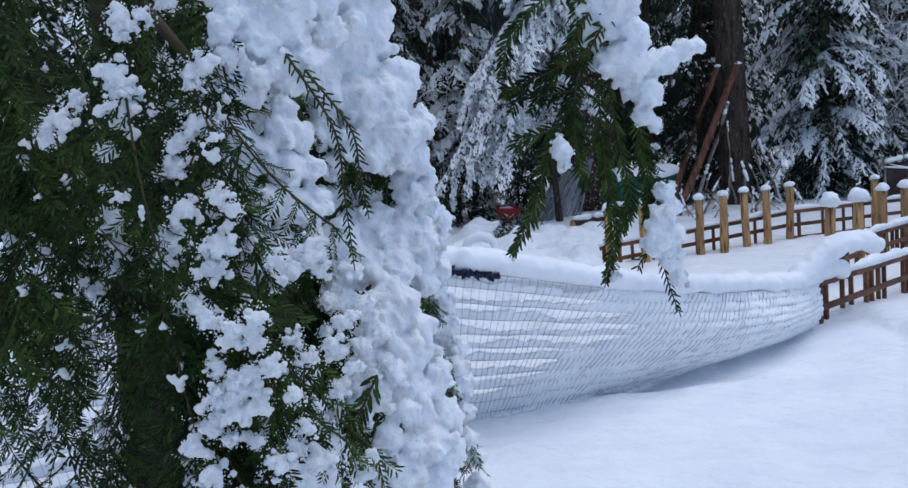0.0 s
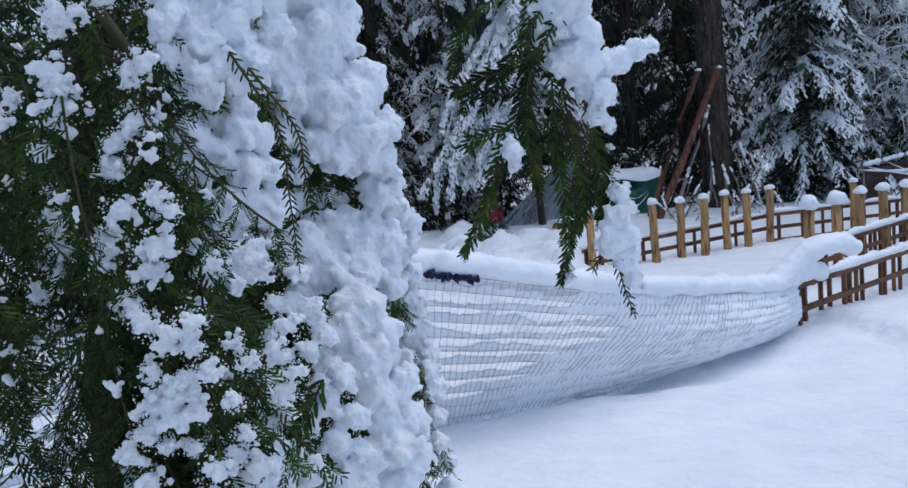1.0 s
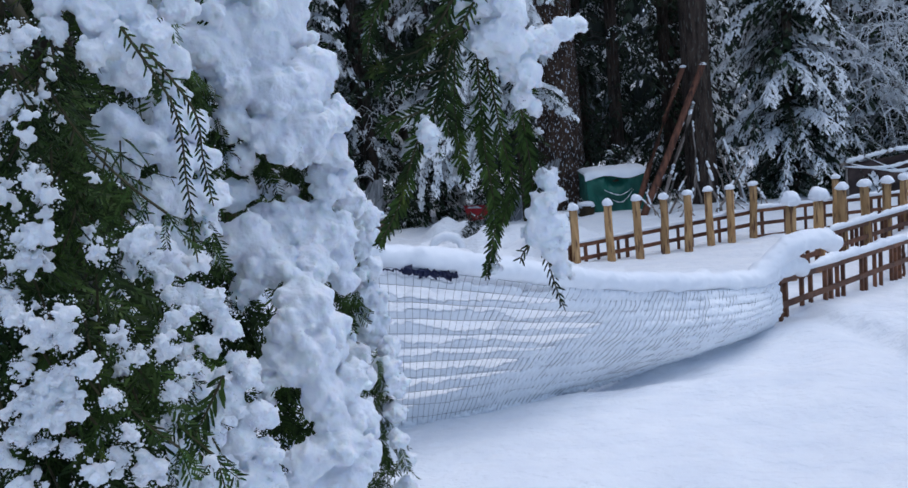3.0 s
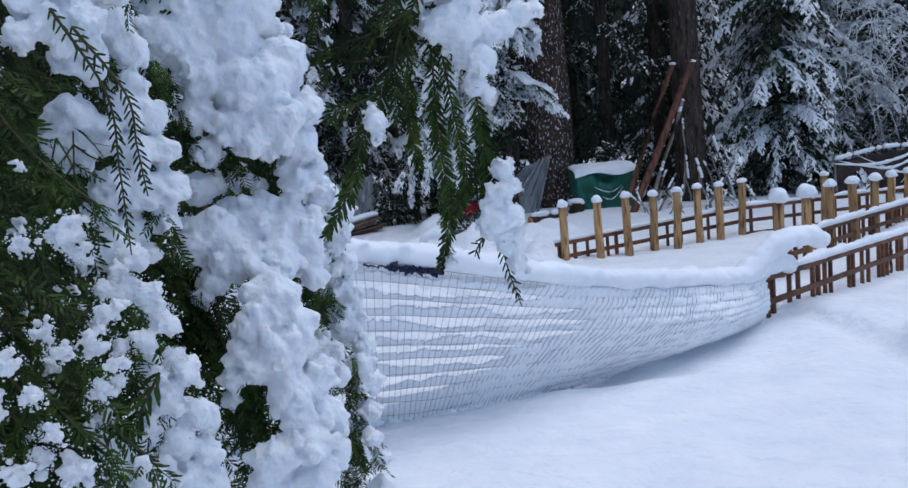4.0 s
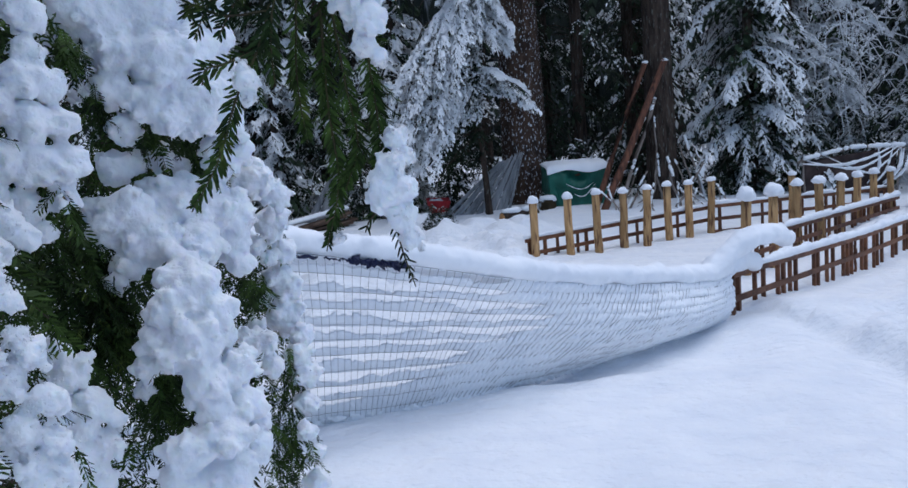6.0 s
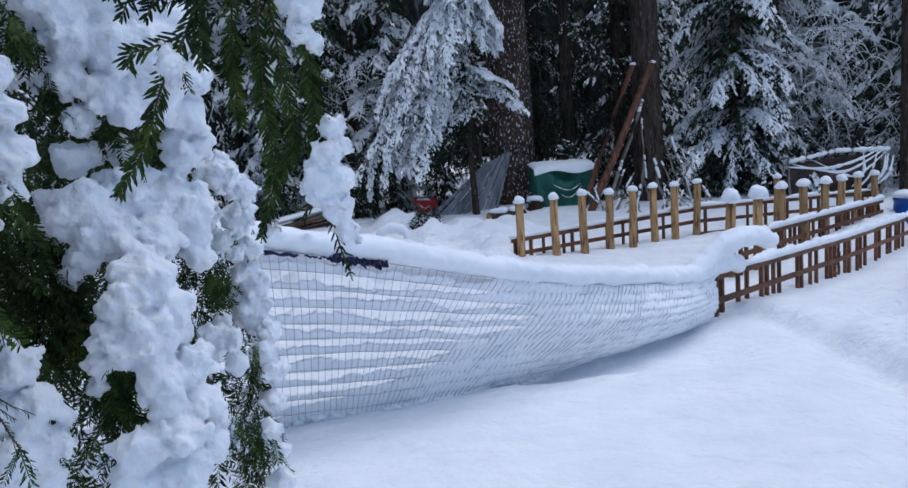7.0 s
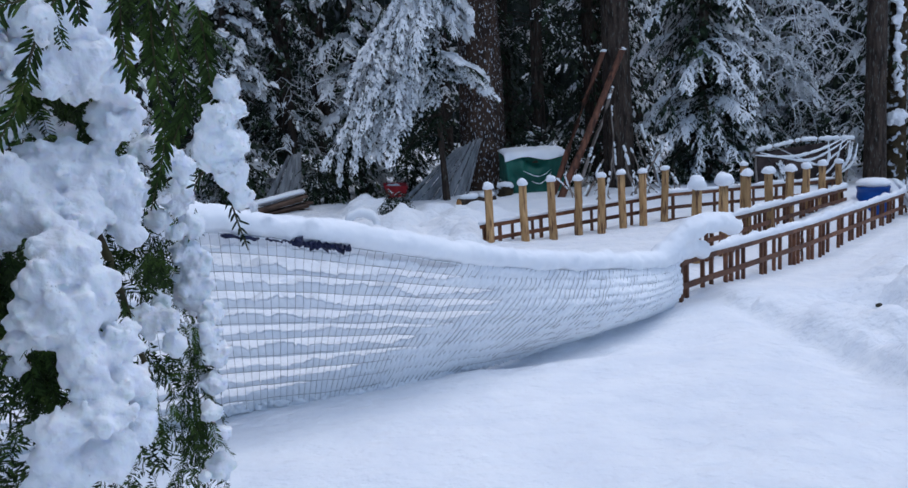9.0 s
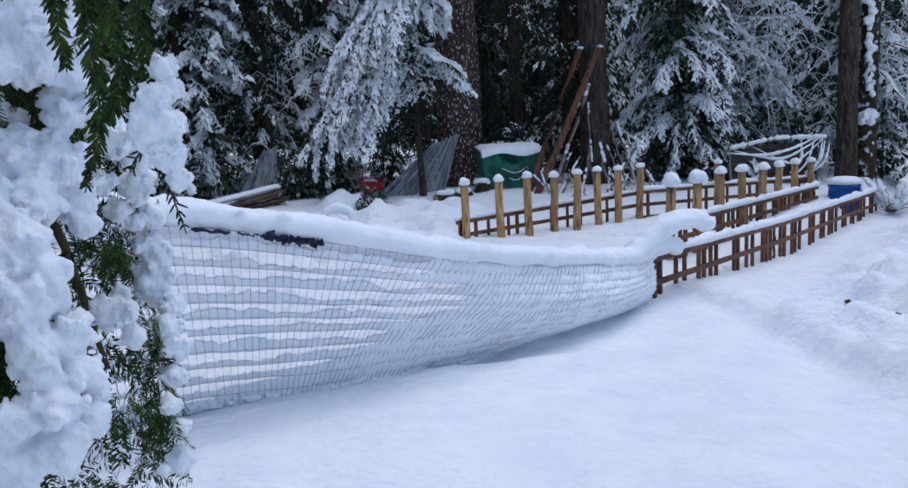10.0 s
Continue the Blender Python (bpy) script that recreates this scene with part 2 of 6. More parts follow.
def ground_z(x, y):
    z = 0.075 * smooth(1.8, -0.2, x) * smooth(5.2, 3.4, y)
    z += 0.13 * smooth(10.2, 12.2, y) * smooth(7.5, 5.5, x)
    along = (x - 2.57) * 0.72 + (y - 5.5) * 0.69
    across = (x - 2.57) * 0.69 - (y - 5.5) * 0.72
    z -= 0.26 * smooth(0.0, 4.0, along) * smooth(-0.35, -0.02, across)
    z -= 0.05 * smooth(2.1, 2.9, x - 0.35 * (y - 4)) * smooth(7.5, 5.0, y)
    foot = 4.28 + 0.50 * smooth(0.3, 1.6, x) + 0.62 * smooth(1.4, 2.5, x)
    lip = min(foot - 0.04, 4.36 + 0.08 * x)
    z -= 0.07 * smooth(lip - 0.03, lip + 0.20, y) * smooth(foot + 0.28, foot + 0.02, y) * smooth(0.3, 1.2, x) * smooth(2.75, 2.2, x)
    z += 0.05 * noise.noise(Vector((x * 0.5, y * 0.5, 3.1)))
    z += 0.022 * noise.noise(Vector((x * 1.6, y * 2.6, 7.7))) + 0.010 * noise.noise(Vector((x * 4.5, y * 6.0, 1.7))) + 0.005 * noise.noise(Vector((x * 11, y * 15, 3.7)))
    bank = smooth(2.72, 3.25, x + 0.12 * noise.noise(Vector((y * 2.2, 0.4, 6.0)))) * smooth(2.6, 3.6, y) * smooth(0.35, 0.95, across)
    z += bank * (0.08 + 0.20 * noise.noise(Vector((x * 1.6, y * 1.5, 5.0))) + 0.115 * noise.noise(Vector((x * 4.3, y * 4.3, 2.0))) + 0.045 * noise.noise(Vector((x * 9, y * 9, 2.0))) + 0.012 * noise.noise(Vector((x * 19, y * 19, 2.0))))
    fold = 2.90 - 0.09 * (y - 4.2) + 0.05 * noise.noise(Vector((y * 1.9, 2.0, 1.0)))
    reach = smooth(3.0, 3.8, y) * smooth(6.0, 5.2, y)
    z += reach * (0.085 * smooth(fold - 0.02, fold + 0.15, x) - 0.035 * math.exp(-((x - fold) / 0.12) ** 2))
    z -= 0.13 * math.exp(-(((x - 3.56) / 0.17) ** 2 + ((y - 4.92 - 1.2 * (x - 3.56)) / 0.13) ** 2))
    slant = x * 0.35 + y * 0.94
    z += 0.016 * noise.noise(Vector((slant * 6.0, (x - y) * 1.1, 4.4))) + 0.009 * noise.noise(Vector((slant * 14.0, (x - y) * 2.6, 9.4)))
    if y > 7 and y < 12.5 and x < 3:
        for mx, my, mh, mr in MOUNDS:
            d2 = ((x - mx) ** 2 + (y - my) ** 2) / (mr * mr)
            if d2 < 6:
                z += 0.72 * mh * math.exp(-0.6 * d2 * d2) * (1 + 0.5 * noise.noise(Vector((x * 6, y * 6, 1.0))))
    garden = smooth(5.6, 6.6, y) * smooth(11.5, 10.2, y) * smooth(2.3, 1.4, x - 0.2 * (y - 8.5))
    z += garden * (0.13 * abs(noise.noise(Vector((x * 1.6, y * 1.6, 9.0)))) * 2 + 0.09 * noise.noise(Vector((x * 5, y * 5, 4.0))) + 0.04 * noise.noise(Vector((x * 11, y * 11, 4.0))))
    return z


def spread(lo, hi, near_lo, near_hi, step):
    inner = list(np.arange(near_lo, near_hi + 1e-6, step))
    left, right, s = [], [], step
    v = near_lo
    while v > lo:
        s *= 1.35
        v -= s
        left.append(v)
    v, s = near_hi, step
    while v < hi:
        s *= 1.35
        v += s
        right.append(v)
    return left[::-1] + inner + right


gx, gy = spread(-400, 400, -2.5, 9.0, 0.055), spread(-400, 400, 1.2, 13.5, 0.055)
gv = [(x, y, ground_z(x, y) if abs(x) < 60 and abs(y) < 60 else 0.1) for y in gy for x in gx]
nx = len(gx)
gq = np.array([(j * nx + i, j * nx + i + 1, (j + 1) * nx + i + 1, (j + 1) * nx + i) for j in range(len(gy) - 1) for i in range(nx - 1)])
ground = new("ground", data_np("ground", np.array(gv), gq, M_GROUND, True))
tagged(ground, "smooth untrodden deep white snow covering the garden", "ground", kind="structure")


# far edge of the woods, closing the view between the trees; a sheet with their gloom in its colour
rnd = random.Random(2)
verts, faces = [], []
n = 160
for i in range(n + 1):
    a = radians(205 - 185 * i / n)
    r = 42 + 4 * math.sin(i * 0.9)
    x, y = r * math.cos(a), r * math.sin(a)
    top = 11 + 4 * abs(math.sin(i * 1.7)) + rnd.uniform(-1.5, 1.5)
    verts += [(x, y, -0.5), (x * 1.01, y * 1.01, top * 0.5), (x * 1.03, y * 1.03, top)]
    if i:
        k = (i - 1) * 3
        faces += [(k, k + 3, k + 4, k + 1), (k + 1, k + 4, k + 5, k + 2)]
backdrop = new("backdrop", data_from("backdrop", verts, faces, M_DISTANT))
tagged(backdrop, "distant edge of snow-flecked woods, a sheet with its deep shade painted in", "woods", kind="structure")


# ---- wire mesh fence, bent under the snow ----
NET_TOP = [(-1.75, 3.15, 1.10), (-0.95, 3.45, 1.04), (-0.25, 3.70, 0.935), (0.015, 3.78, 0.885), (0.47, 3.95, 0.765), (0.92, 4.27, 0.615), (1.60, 4.78, 0.435), (2.30, 5.33, 0.30), (2.50, 5.50, 0.30)]
NET_FOOT = [(-1.8, 3.55, 0.02), (-1.0, 3.85, 0.03), (-0.30, 4.08, 0.035), (-0.06, 4.15, 0.025), (0.30, 4.23, 0.01), (0.68, 4.40, 0.0), (1.35, 4.84, -0.03), (2.10, 5.34, -0.05), (2.42, 5.52, -0.05)]
NU = 320
dense_top, dense_foot = spline(NET_TOP, 2000), spline(NET_FOOT, 2000)
run = [0.0]
for i in range(2000):
    run.append(run[-1] + (dense_top[i + 1] - dense_top[i]).length)
even = [int(np.searchsorted(run, run[-1] * k / NU)) for k in range(NU + 1)]
net_top, net_foot = [dense_top[min(2000, i)] for i in even], [dense_foot[min(2000, i)] for i in even]


def along_net(x):
    return min(range(NU + 1), key=lambda k: abs(net_top[k].x - x)) / NU


def on_net(u, v, off=0.0):
    """A place on the sheet: u along it, v from the top (0) to the foot (1)."""
    k = min(NU - 1, max(0, int(u * NU)))
    f = u * NU - k
    a, b = net_top[k].lerp(net_top[k + 1], f), net_foot[k].lerp(net_foot[k + 1], f)
    p = a.lerp(b, v)
    d = (net_top[k + 1] - net_top[k]).normalized()
    out = Vector((d.y, -d.x, 0)).normalized()
    sag = math.sin(math.pi * v)
    belly = (0.05 + 0.05 * math.sin(u * 9.0) + 0.07 * smooth(0.5, 0.75, u) * smooth(1.0, 0.88, u)) * sag
    ripple = 0.012 * noise.noise(Vector((u * 22, v * 5, 0))) + 0.007 * noise.noise(Vector((u * 60, v * 9, 4)))
    p = p + out * (belly + ripple + off)
    p.z += 0.014 * noise.noise(Vector((u * 14, v * 3, 8))) * sag - 0.03 * sag * smooth(0.5, 0.9, u)
    return p


wire_fence = thing("wire_fence", "welded wire mesh garden fence sagging and bowed under heavy snow", "fence", (0, 0, 0))
ROWS_OF_WIRE = 11
LEN_NET = sum((net_top[i + 1] - net_top[i]).length for i in range(NU))
columns = int(LEN_NET / 0.0374)
for i in range(columns + 1):
    u = i / columns
    lean = 0.15 * smooth(0.38, 0.72, u)
    sunk = smooth(0.40, 0.60, u)
    pts = [on_net(min(1, max(0, u - lean * (v - 0.4) * 0.6)), v, 0.001 + 0.001 * sunk - 0.005 * smooth(0.72, 0.92, u) + (0.006 + 0.008 * sunk) * noise.noise(Vector((u * 45, v * 11, 1.0)))) for v in [k / 24 for k in range(25)]]
    me = data_from("vertical_wire", *tube(pts, [0.00080 + 0.0004 * sunk * (1 - smooth(0.75, 0.95, u))] * 25, 4), M_WIRE)
    child("vertical_wire", me, wire_fence)
for r in range(ROWS_OF_WIRE + 1):
    v = 0.0 + r / ROWS_OF_WIRE
    pts = [on_net(u, v, 0.002 - 0.009 * smooth(0.42, 0.62, u) + 0.010 * noise.noise(Vector((u * 40, v * 13, 5.0)))) for u in [k / 160 for k in range(161)]]
    me = data_from("horizontal_wire", *tube(pts, [0.0009] * 161, 4), M_WIRE)
    child("horizontal_wire", me, wire_fence)

# snow caught in the mesh: it sits on each wire and leaves gaps below
nuu, nvv = 800, 110
verts, index, faces = [], {}, []


def caught(u, v):
    x = net_top[min(NU, int(u * NU))].x
    open_part = smooth(1.10, 0.55, x + 0.6 * noise.noise(Vector((u * 9, v * 4, 2.2))) + 0.35 * (v - 0.4))
    open_part *= smooth(1.0, 0.80, v + 0.25 * smooth(-0.3, 0.8, x))
    f = (v * ROWS_OF_WIRE) % 1.0
    row = int(v * ROWS_OF_WIRE)
    n = noise.noise(Vector((u * 16, row * 3.7, 0.3))) + 0.55 * noise.noise(Vector((u * 55, row * 5.1, 6.0))) + 0.3 * noise.noise(Vector((u * 140, v * 60, 1.0)))
    low_edge = 0.60 + 0.42 * n
    cell = noise.noise(Vector((int(u * columns) * 0.37, row * 2.9, 9.0)))
    return not (open_part > 0.2 and 0.05 < f < (low_edge + 0.10 * cell) * min(1.0, open_part * 1.4))


def net_vertex(i, j):
    if (i, j) not in index:
        u, v = i / nuu, j / nvv
        f = (v * ROWS_OF_WIRE) % 1.0
        lean = 0.15 * smooth(0.38, 0.72, u)
        cell = math.sin(math.pi * (((u + lean * (v - 0.4) * 0.6) * columns) % 1.0)) * math.sin(math.pi * f)
        filled = smooth(0.42, 0.6, u)
        puff = -0.004 + (0.003 + 0.011 * filled) * cell + 0.004 * noise.noise(Vector((u * 70, v * 14, 3))) + 0.005 * filled * noise.noise(Vector((u * 130, v * 22, 7))) + 0.004 * noise.noise(Vector((u * 200, v * 40, 3)))
        index[(i, j)] = len(verts)
        verts.append(on_net(u, v, -0.005 + puff))
    return index[(i, j)]


for i in range(nuu):
    for j in range(nvv):
        if caught((i + 0.5) / nuu, (j + 0.5) / nvv):
            faces.append((net_vertex(i, j), net_vertex(i, j + 1), net_vertex(i + 1, j + 1), net_vertex(i + 1, j)))
net_snow = new("snow_in_mesh", data_from("snow_in_mesh", verts, faces, M_SNOW, True))
mod = net_snow.modifiers.new("thick", "SOLIDIFY")
mod.thickness, mod.offset = 0.009, 0.0
tagged(net_snow, "wet snow clinging in strips to the wire mesh fence", "snow", kind="stuff")

# ragged fringe of snow along the foot of the mesh
rnd = random.Random(14)
spots = []
for i in range(900):
    u = 0.30 + 0.69 * rnd.random()
    r = rnd.uniform(0.006, 0.017) * (0.7 + 0.5 * noise.noise(Vector((u * 60, 0, 3))))
    q = on_net(u, rnd.uniform(0.93, 1.0), rnd.uniform(-0.010, 0.008))
    spots.append((q.x, q.y, q.z - r * 0.3, r * 1.3, r, r * rnd.uniform(0.7, 1.3)))
fringe = new("snow_fringe", data_np("snow_fringe", *balls(spots, 1), M_SNOW))
snow_body(fringe, 0.006, [(0.02, 0.008)], 1)
tagged(fringe, "ragged fringe of snow along the foot of the mesh fence", "snow", kind="stuff")

# snow roll lying along the top of the fence
rnd = random.Random(4)
spots = []
for i in range(260):
    u = i / 259
    p = on_net(u, 0)
    size = 0.058 + 0.012 * noise.noise(Vector((u * 12, 0, 0)))
    spots.append((p.x, p.y + 0.045, p.z + 0.045, size * 1.1, size * 1.25, size))
    if u < 0.9:
        spots.append((p.x - 0.02, p.y + 0.17, p.z + 0.015, 0.09, 0.11, 0.055))
        spots.append((p.x - 0.02, p.y + 0.30, p.z - 0.03, 0.10, 0.11, 0.055))
for i in range(120):
    u = rnd.random()
    p = on_net(u, 0)
    s = rnd.uniform(0.015, 0.04)
    spots.append((p.x, p.y + rnd.uniform(-0.01, 0.08), p.z + rnd.uniform(0.03, 0.09), s, s, s * 0.8))
hump = spline([(2.36, 5.42, 0.36), (2.52, 5.50, 0.46), (2.68, 5.56, 0.52), (2.90, 5.68, 0.50), (3.02, 5.78, 0.46)], 30)
for i, p in enumerate(hump):
    s = 0.075 + 0.02 * noise.noise(p * 5)
    spots.append((p.x, p.y, p.z, s * 1.1, s * 1.1, s * 0.9))
for p in spline([(2.50, 5.50, 0.36), (2.62, 5.56, 0.40), (2.75, 5.66, 0.36)], 10):
    spots.append((p.x, p.y + 0.02, p.z - 0.03, 0.06, 0.06, 0.07))
top_snow = new("snow_roll", data_np("snow_roll", *balls(spots, 2), M_SNOW))
snow_body(top_snow, 0.014, [(0.16, 0.045), (0.05, 0.012)])
tagged(top_snow, "thick rounded roll of snow lying along the fence top", "snow", kind="stuff")

# navy tarpaulin poking out from the snow roll
rnd = random.Random(9)
tarp = thing("tarpaulin_scrap", "crumpled navy blue tarpaulin rolled on the fence top under snow", "tarpaulin")
U0, U1 = along_net(0.03), along_net(0.365)
pts = [on_net(U0 + (U1 - U0) * k / 44, 0.012, 0.026) + Vector((0, rnd.uniform(-0.004, 0.004), 0.004 + rnd.uniform(-0.007, 0.007))) for k in range(45)]
v, f = tube(pts, [0.002] + [rnd.uniform(0.002, 0.006) if k < 13 else rnd.uniform(0.013, 0.022) * (0.8 + 0.2 * math.sin(k * 0.9)) for k in range(43)] + [0.005], 9, 0.6, rnd)
child("folded_sheet", data_from("folded_sheet", v, f, M_NAVY, False), tarp)
pts = [on_net(along_net(-0.13) + 0.03 * k / 8, 0.012, 0.012) + Vector((0, 0, rnd.uniform(-0.004, 0.004))) for k in range(9)]
v, f = tube(pts, [0.004] + [rnd.uniform(0.005, 0.010) for k in range(7)] + [0.004], 7, 0.3, rnd)
child("loose_end", data_from("loose_end", v, f, M_NAVY, False), tarp)


# ---- garden pen: peeled log posts and lattice rails ----
def post_mesh(seed, tall, r):
    rn = random.Random(seed)
    pts = [(rn.uniform(-0.004, 0.004), rn.uniform(-0.004, 0.004), z) for z in (-0.25, 0.1, tall * 0.35, tall * 0.65, tall - 0.006, tall)]
    return data_from("log", *tube(pts, [r * 1.06, r * 1.05, r, r * 0.98, r * 0.97, r * 0.85], 12, 0.03, rn), M_LOG, True)


def cap_mesh(seed, r, high):
    rn = random.Random(seed)
    v0, f0 = ico(3)
    v = v0.copy()
    for k in range(len(v)):
        n = 0.24 * noise.noise(Vector(v[k] * 1.4) + Vector((seed * 1.37, 0, 0))) + 0.10 * noise.noise(Vector(v[k] * 5) + Vector((0, seed, 0)))
        v[k] *= 1 + n
        v[k][2] = v[k][2] * high / r if v[k][2] > 0 else v[k][2] * 0.45
    return data_np("snow_cap", v * r, f0, M_SNOW, True)


def log_post(seed, foot, top_z, r, cap_r, cap_h):
    tall = top_z - foot[2]
    ob = thing("log_post", "peeled yellow log fence post with a snow cap", "post", foot, "log posts of the pen")
    ob.rotation_euler = (radians(random.Random(seed).uniform(-1.2, 1.2)), radians(random.Random(seed + 50).uniform(-1.5, 1.0)), seed * 1.3)
    child("log", post_mesh(seed, tall, r), ob)
    child("snow_cap", cap_mesh(seed + 3, cap_r, cap_h), ob, "rounded cap of fresh snow", Matrix.Translation((0, 0, tall + cap_r * 0.2)))
    return ob


LEFT_ROW = [(1.762, 8.466), (2.144, 8.554), (2.469, 8.656), (2.78, 8.763), (3.068, 8.871), (3.355, 8.985), (3.646, 9.143), (3.962, 9.302)]
for k, (x, y) in enumerate(LEFT_ROW):
    log_post(k, (x, y, -0.03), 0.60 + 0.008 * (k % 3), 0.042, 0.056, 0.058 - 0.003 * k)
FRONT_ROW = [(3.254, 6.897, 0.625, 0.078), (3.626, 7.145, 0.615, 0.078), (4.074, 7.583, 0.635, 0.058), (4.552, 8.019, 0.605, 0.066), (5.071, 8.55, 0.565, 0.066), (5.591, 9.081, 0.535, 0.064), (6.115, 9.61, 0.51, 0.062), (6.685, 10.133, 0.475, 0.060)]
for k, (x, y, z, c) in enumerate(FRONT_ROW):
    log_post(20 + k, (x, y, -0.06), z, 0.042, c, c * (1.15 if k < 2 else 0.85))
log_post(40, (5.10, 9.62, -0.07), 0.57, 0.042, 0.052, 0.04)


def lattice(label, a, b, tops, low, rails, spaces, snow=0.06, seed=0, wide=0.035, ends=0.04):
    """A run of rails and short uprights from a to b (x, y); tops: height of the top rail at each end."""
    ob = thing("lattice_fence", label, "fence", (0, 0, 0), "lattice fences of the garden")
    rn = random.Random(seed)
    a, b = Vector((*a, 0)), Vector((*b, 0))
    d = (b - a)
    length = d.length
    d.normalize()
    side = Vector((d.y, -d.x, 0))

    def at(s, dz, off=0.0):
        z = tops[0] + (tops[1] - tops[0]) * s / length
        p = a + d * s + side * off
        return Vector((p.x, p.y, z + dz))
    n = max(1, round(length / 1.5))
    for dz in rails:
        for k in range(n):
            s0, s1 = length * k / n - (ends if k == 0 else -0.002), length * (k + 1) / n + (ends if k == n - 1 else -0.002)
            bm = bmesh.new()
            beam(bm, at(s0, dz - 0.02), at(s1, dz - 0.02), 0.024, 0.040)
            part("rail", bm, M_RAIL, ob)
    s, k = 0.02, 0
    while s < length:
        w = wide if k % 4 < 2 else wide * 0.75
        p = at(s, 0, -0.026)
        bm = bmesh.new()
        beam(bm, p + Vector((0, 0, low - 0.15)), p + Vector((0, 0, 0.0)), w, 0.028, d.cross(Vector((0, 0, 1))))
        part("upright", bm, M_RAIL, ob)
        s += spaces[k % len(spaces)] * rn.uniform(0.88, 1.12)
        k += 1
    if snow:
        spots, s = [], -ends
        while s < length + ends:
            q = at(s, 0.0)
            r = max(0.010, snow * (0.46 + 0.34 * noise.noise(Vector((s * 2.7, seed, 0))) + 0.24 * noise.noise(Vector((s * 9, seed, 0)))))
            spots.append((q.x, q.y, q.z + r * 0.75, r * 1.0, r * 1.0, r * 0.95))
            s += 0.022
        child("rail_snow", data_np("rail_snow", *balls(spots, 2), M_SNOW), ob, "lumpy ridge of snow on the top rail")
        snow_body(ob.children[-1], 0.012, [(0.07, 0.030), (0.03, 0.014)], 2)
    return ob


lattice("brown lattice garden edging with snow along its top rail", (2.545, 5.53), (4.676, 7.523), (0.300, 0.135), -0.34, (0.0, -0.165), (0.10, 0.26, 0.15, 0.30, 0.11, 0.14, 0.12, 0.40), 0.075, 1)
lattice("brown lattice garden edging with snow along its top rail", (4.70, 7.545), (7.83, 10.30), (0.133, 0.02), -0.36, (0.0, -0.165), (0.11, 0.22, 0.12, 0.16, 0.34, 0.12, 0.28), 0.075, 2)
lattice("snow-topped brown lattice rails on the log posts", (3.35, 6.86), (6.75, 10.09), (0.325, 0.150), -0.36, (0.0, -0.13), (0.13, 0.22, 0.12, 0.16, 0.30), 0.07, 3)
lattice("brown lattice rails joining the row of log posts", (1.70, 8.49), (3.962, 9.345), (0.235, 0.315), -0.30, (0.0, -0.14), (0.20, 0.17, 0.26, 0.12, 0.15, 0.33), 0.045, 4)
lattice("brown lattice rails closing the back of the pen", (3.99, 9.35), (6.70, 10.22), (0.325, 0.26), -0.33, (0.0, -0.15, -0.30), (0.12, 0.32, 0.28, 0.14), 0.05, 5)


# ---- blue barrel ----
def lathe(profile, sides=28):
    verts, faces = [], []
    for r, z in profile:
        for k in range(sides):
            a = 2 * math.pi * k / sides
            verts.append((r * math.cos(a), r * math.sin(a), z))
    for i in range(len(profile) - 1):
        for k in range(sides):
            j = (k + 1) % sides
            faces.append((i * sides + k, i * sides + j, (i + 1) * sides + j, (i + 1) * sides + k))
    faces.append(tuple(reversed(range(sides))))
    faces.append(tuple(range((len(profile) - 1) * sides, len(profile) * sides)))
    return verts, faces


barrel = thing("barrel", "blue plastic drum with a thick lid of snow", "barrel", (7.20, 10.17, -0.42))
child("drum", data_from("drum", *lathe([(0.17, 0.0), (0.192, 0.03), (0.200, 0.12), (0.200, 0.19), (0.208, 0.205), (0.200, 0.22), (0.200, 0.36), (0.208, 0.375), (0.200, 0.39), (0.198, 0.47), (0.19, 0.50), (0.196, 0.505), (0.196, 0.525), (0.205, 0.53), (0.205, 0.555), (0.18, 0.56)]), M_BLUE, True), barrel)
child("snow_cap", data_np("snow_cap", *balls([(0.05 * math.cos(k), 0.05 * math.sin(k), 0.60, 0.17, 0.17, 0.065) for k in range(6)] + [(0, 0, 0.60, 0.20, 0.20, 0.05)], 3), M_SNOW), barrel, "domed snow lid")
snow_body(barrel.children[-1], 0.012, [(0.08, 0.02)])


# ---- conifers ----
PAD = [(0, 2, 4), (2, 1, 4), (1, 3, 4), (3, 0, 4)]


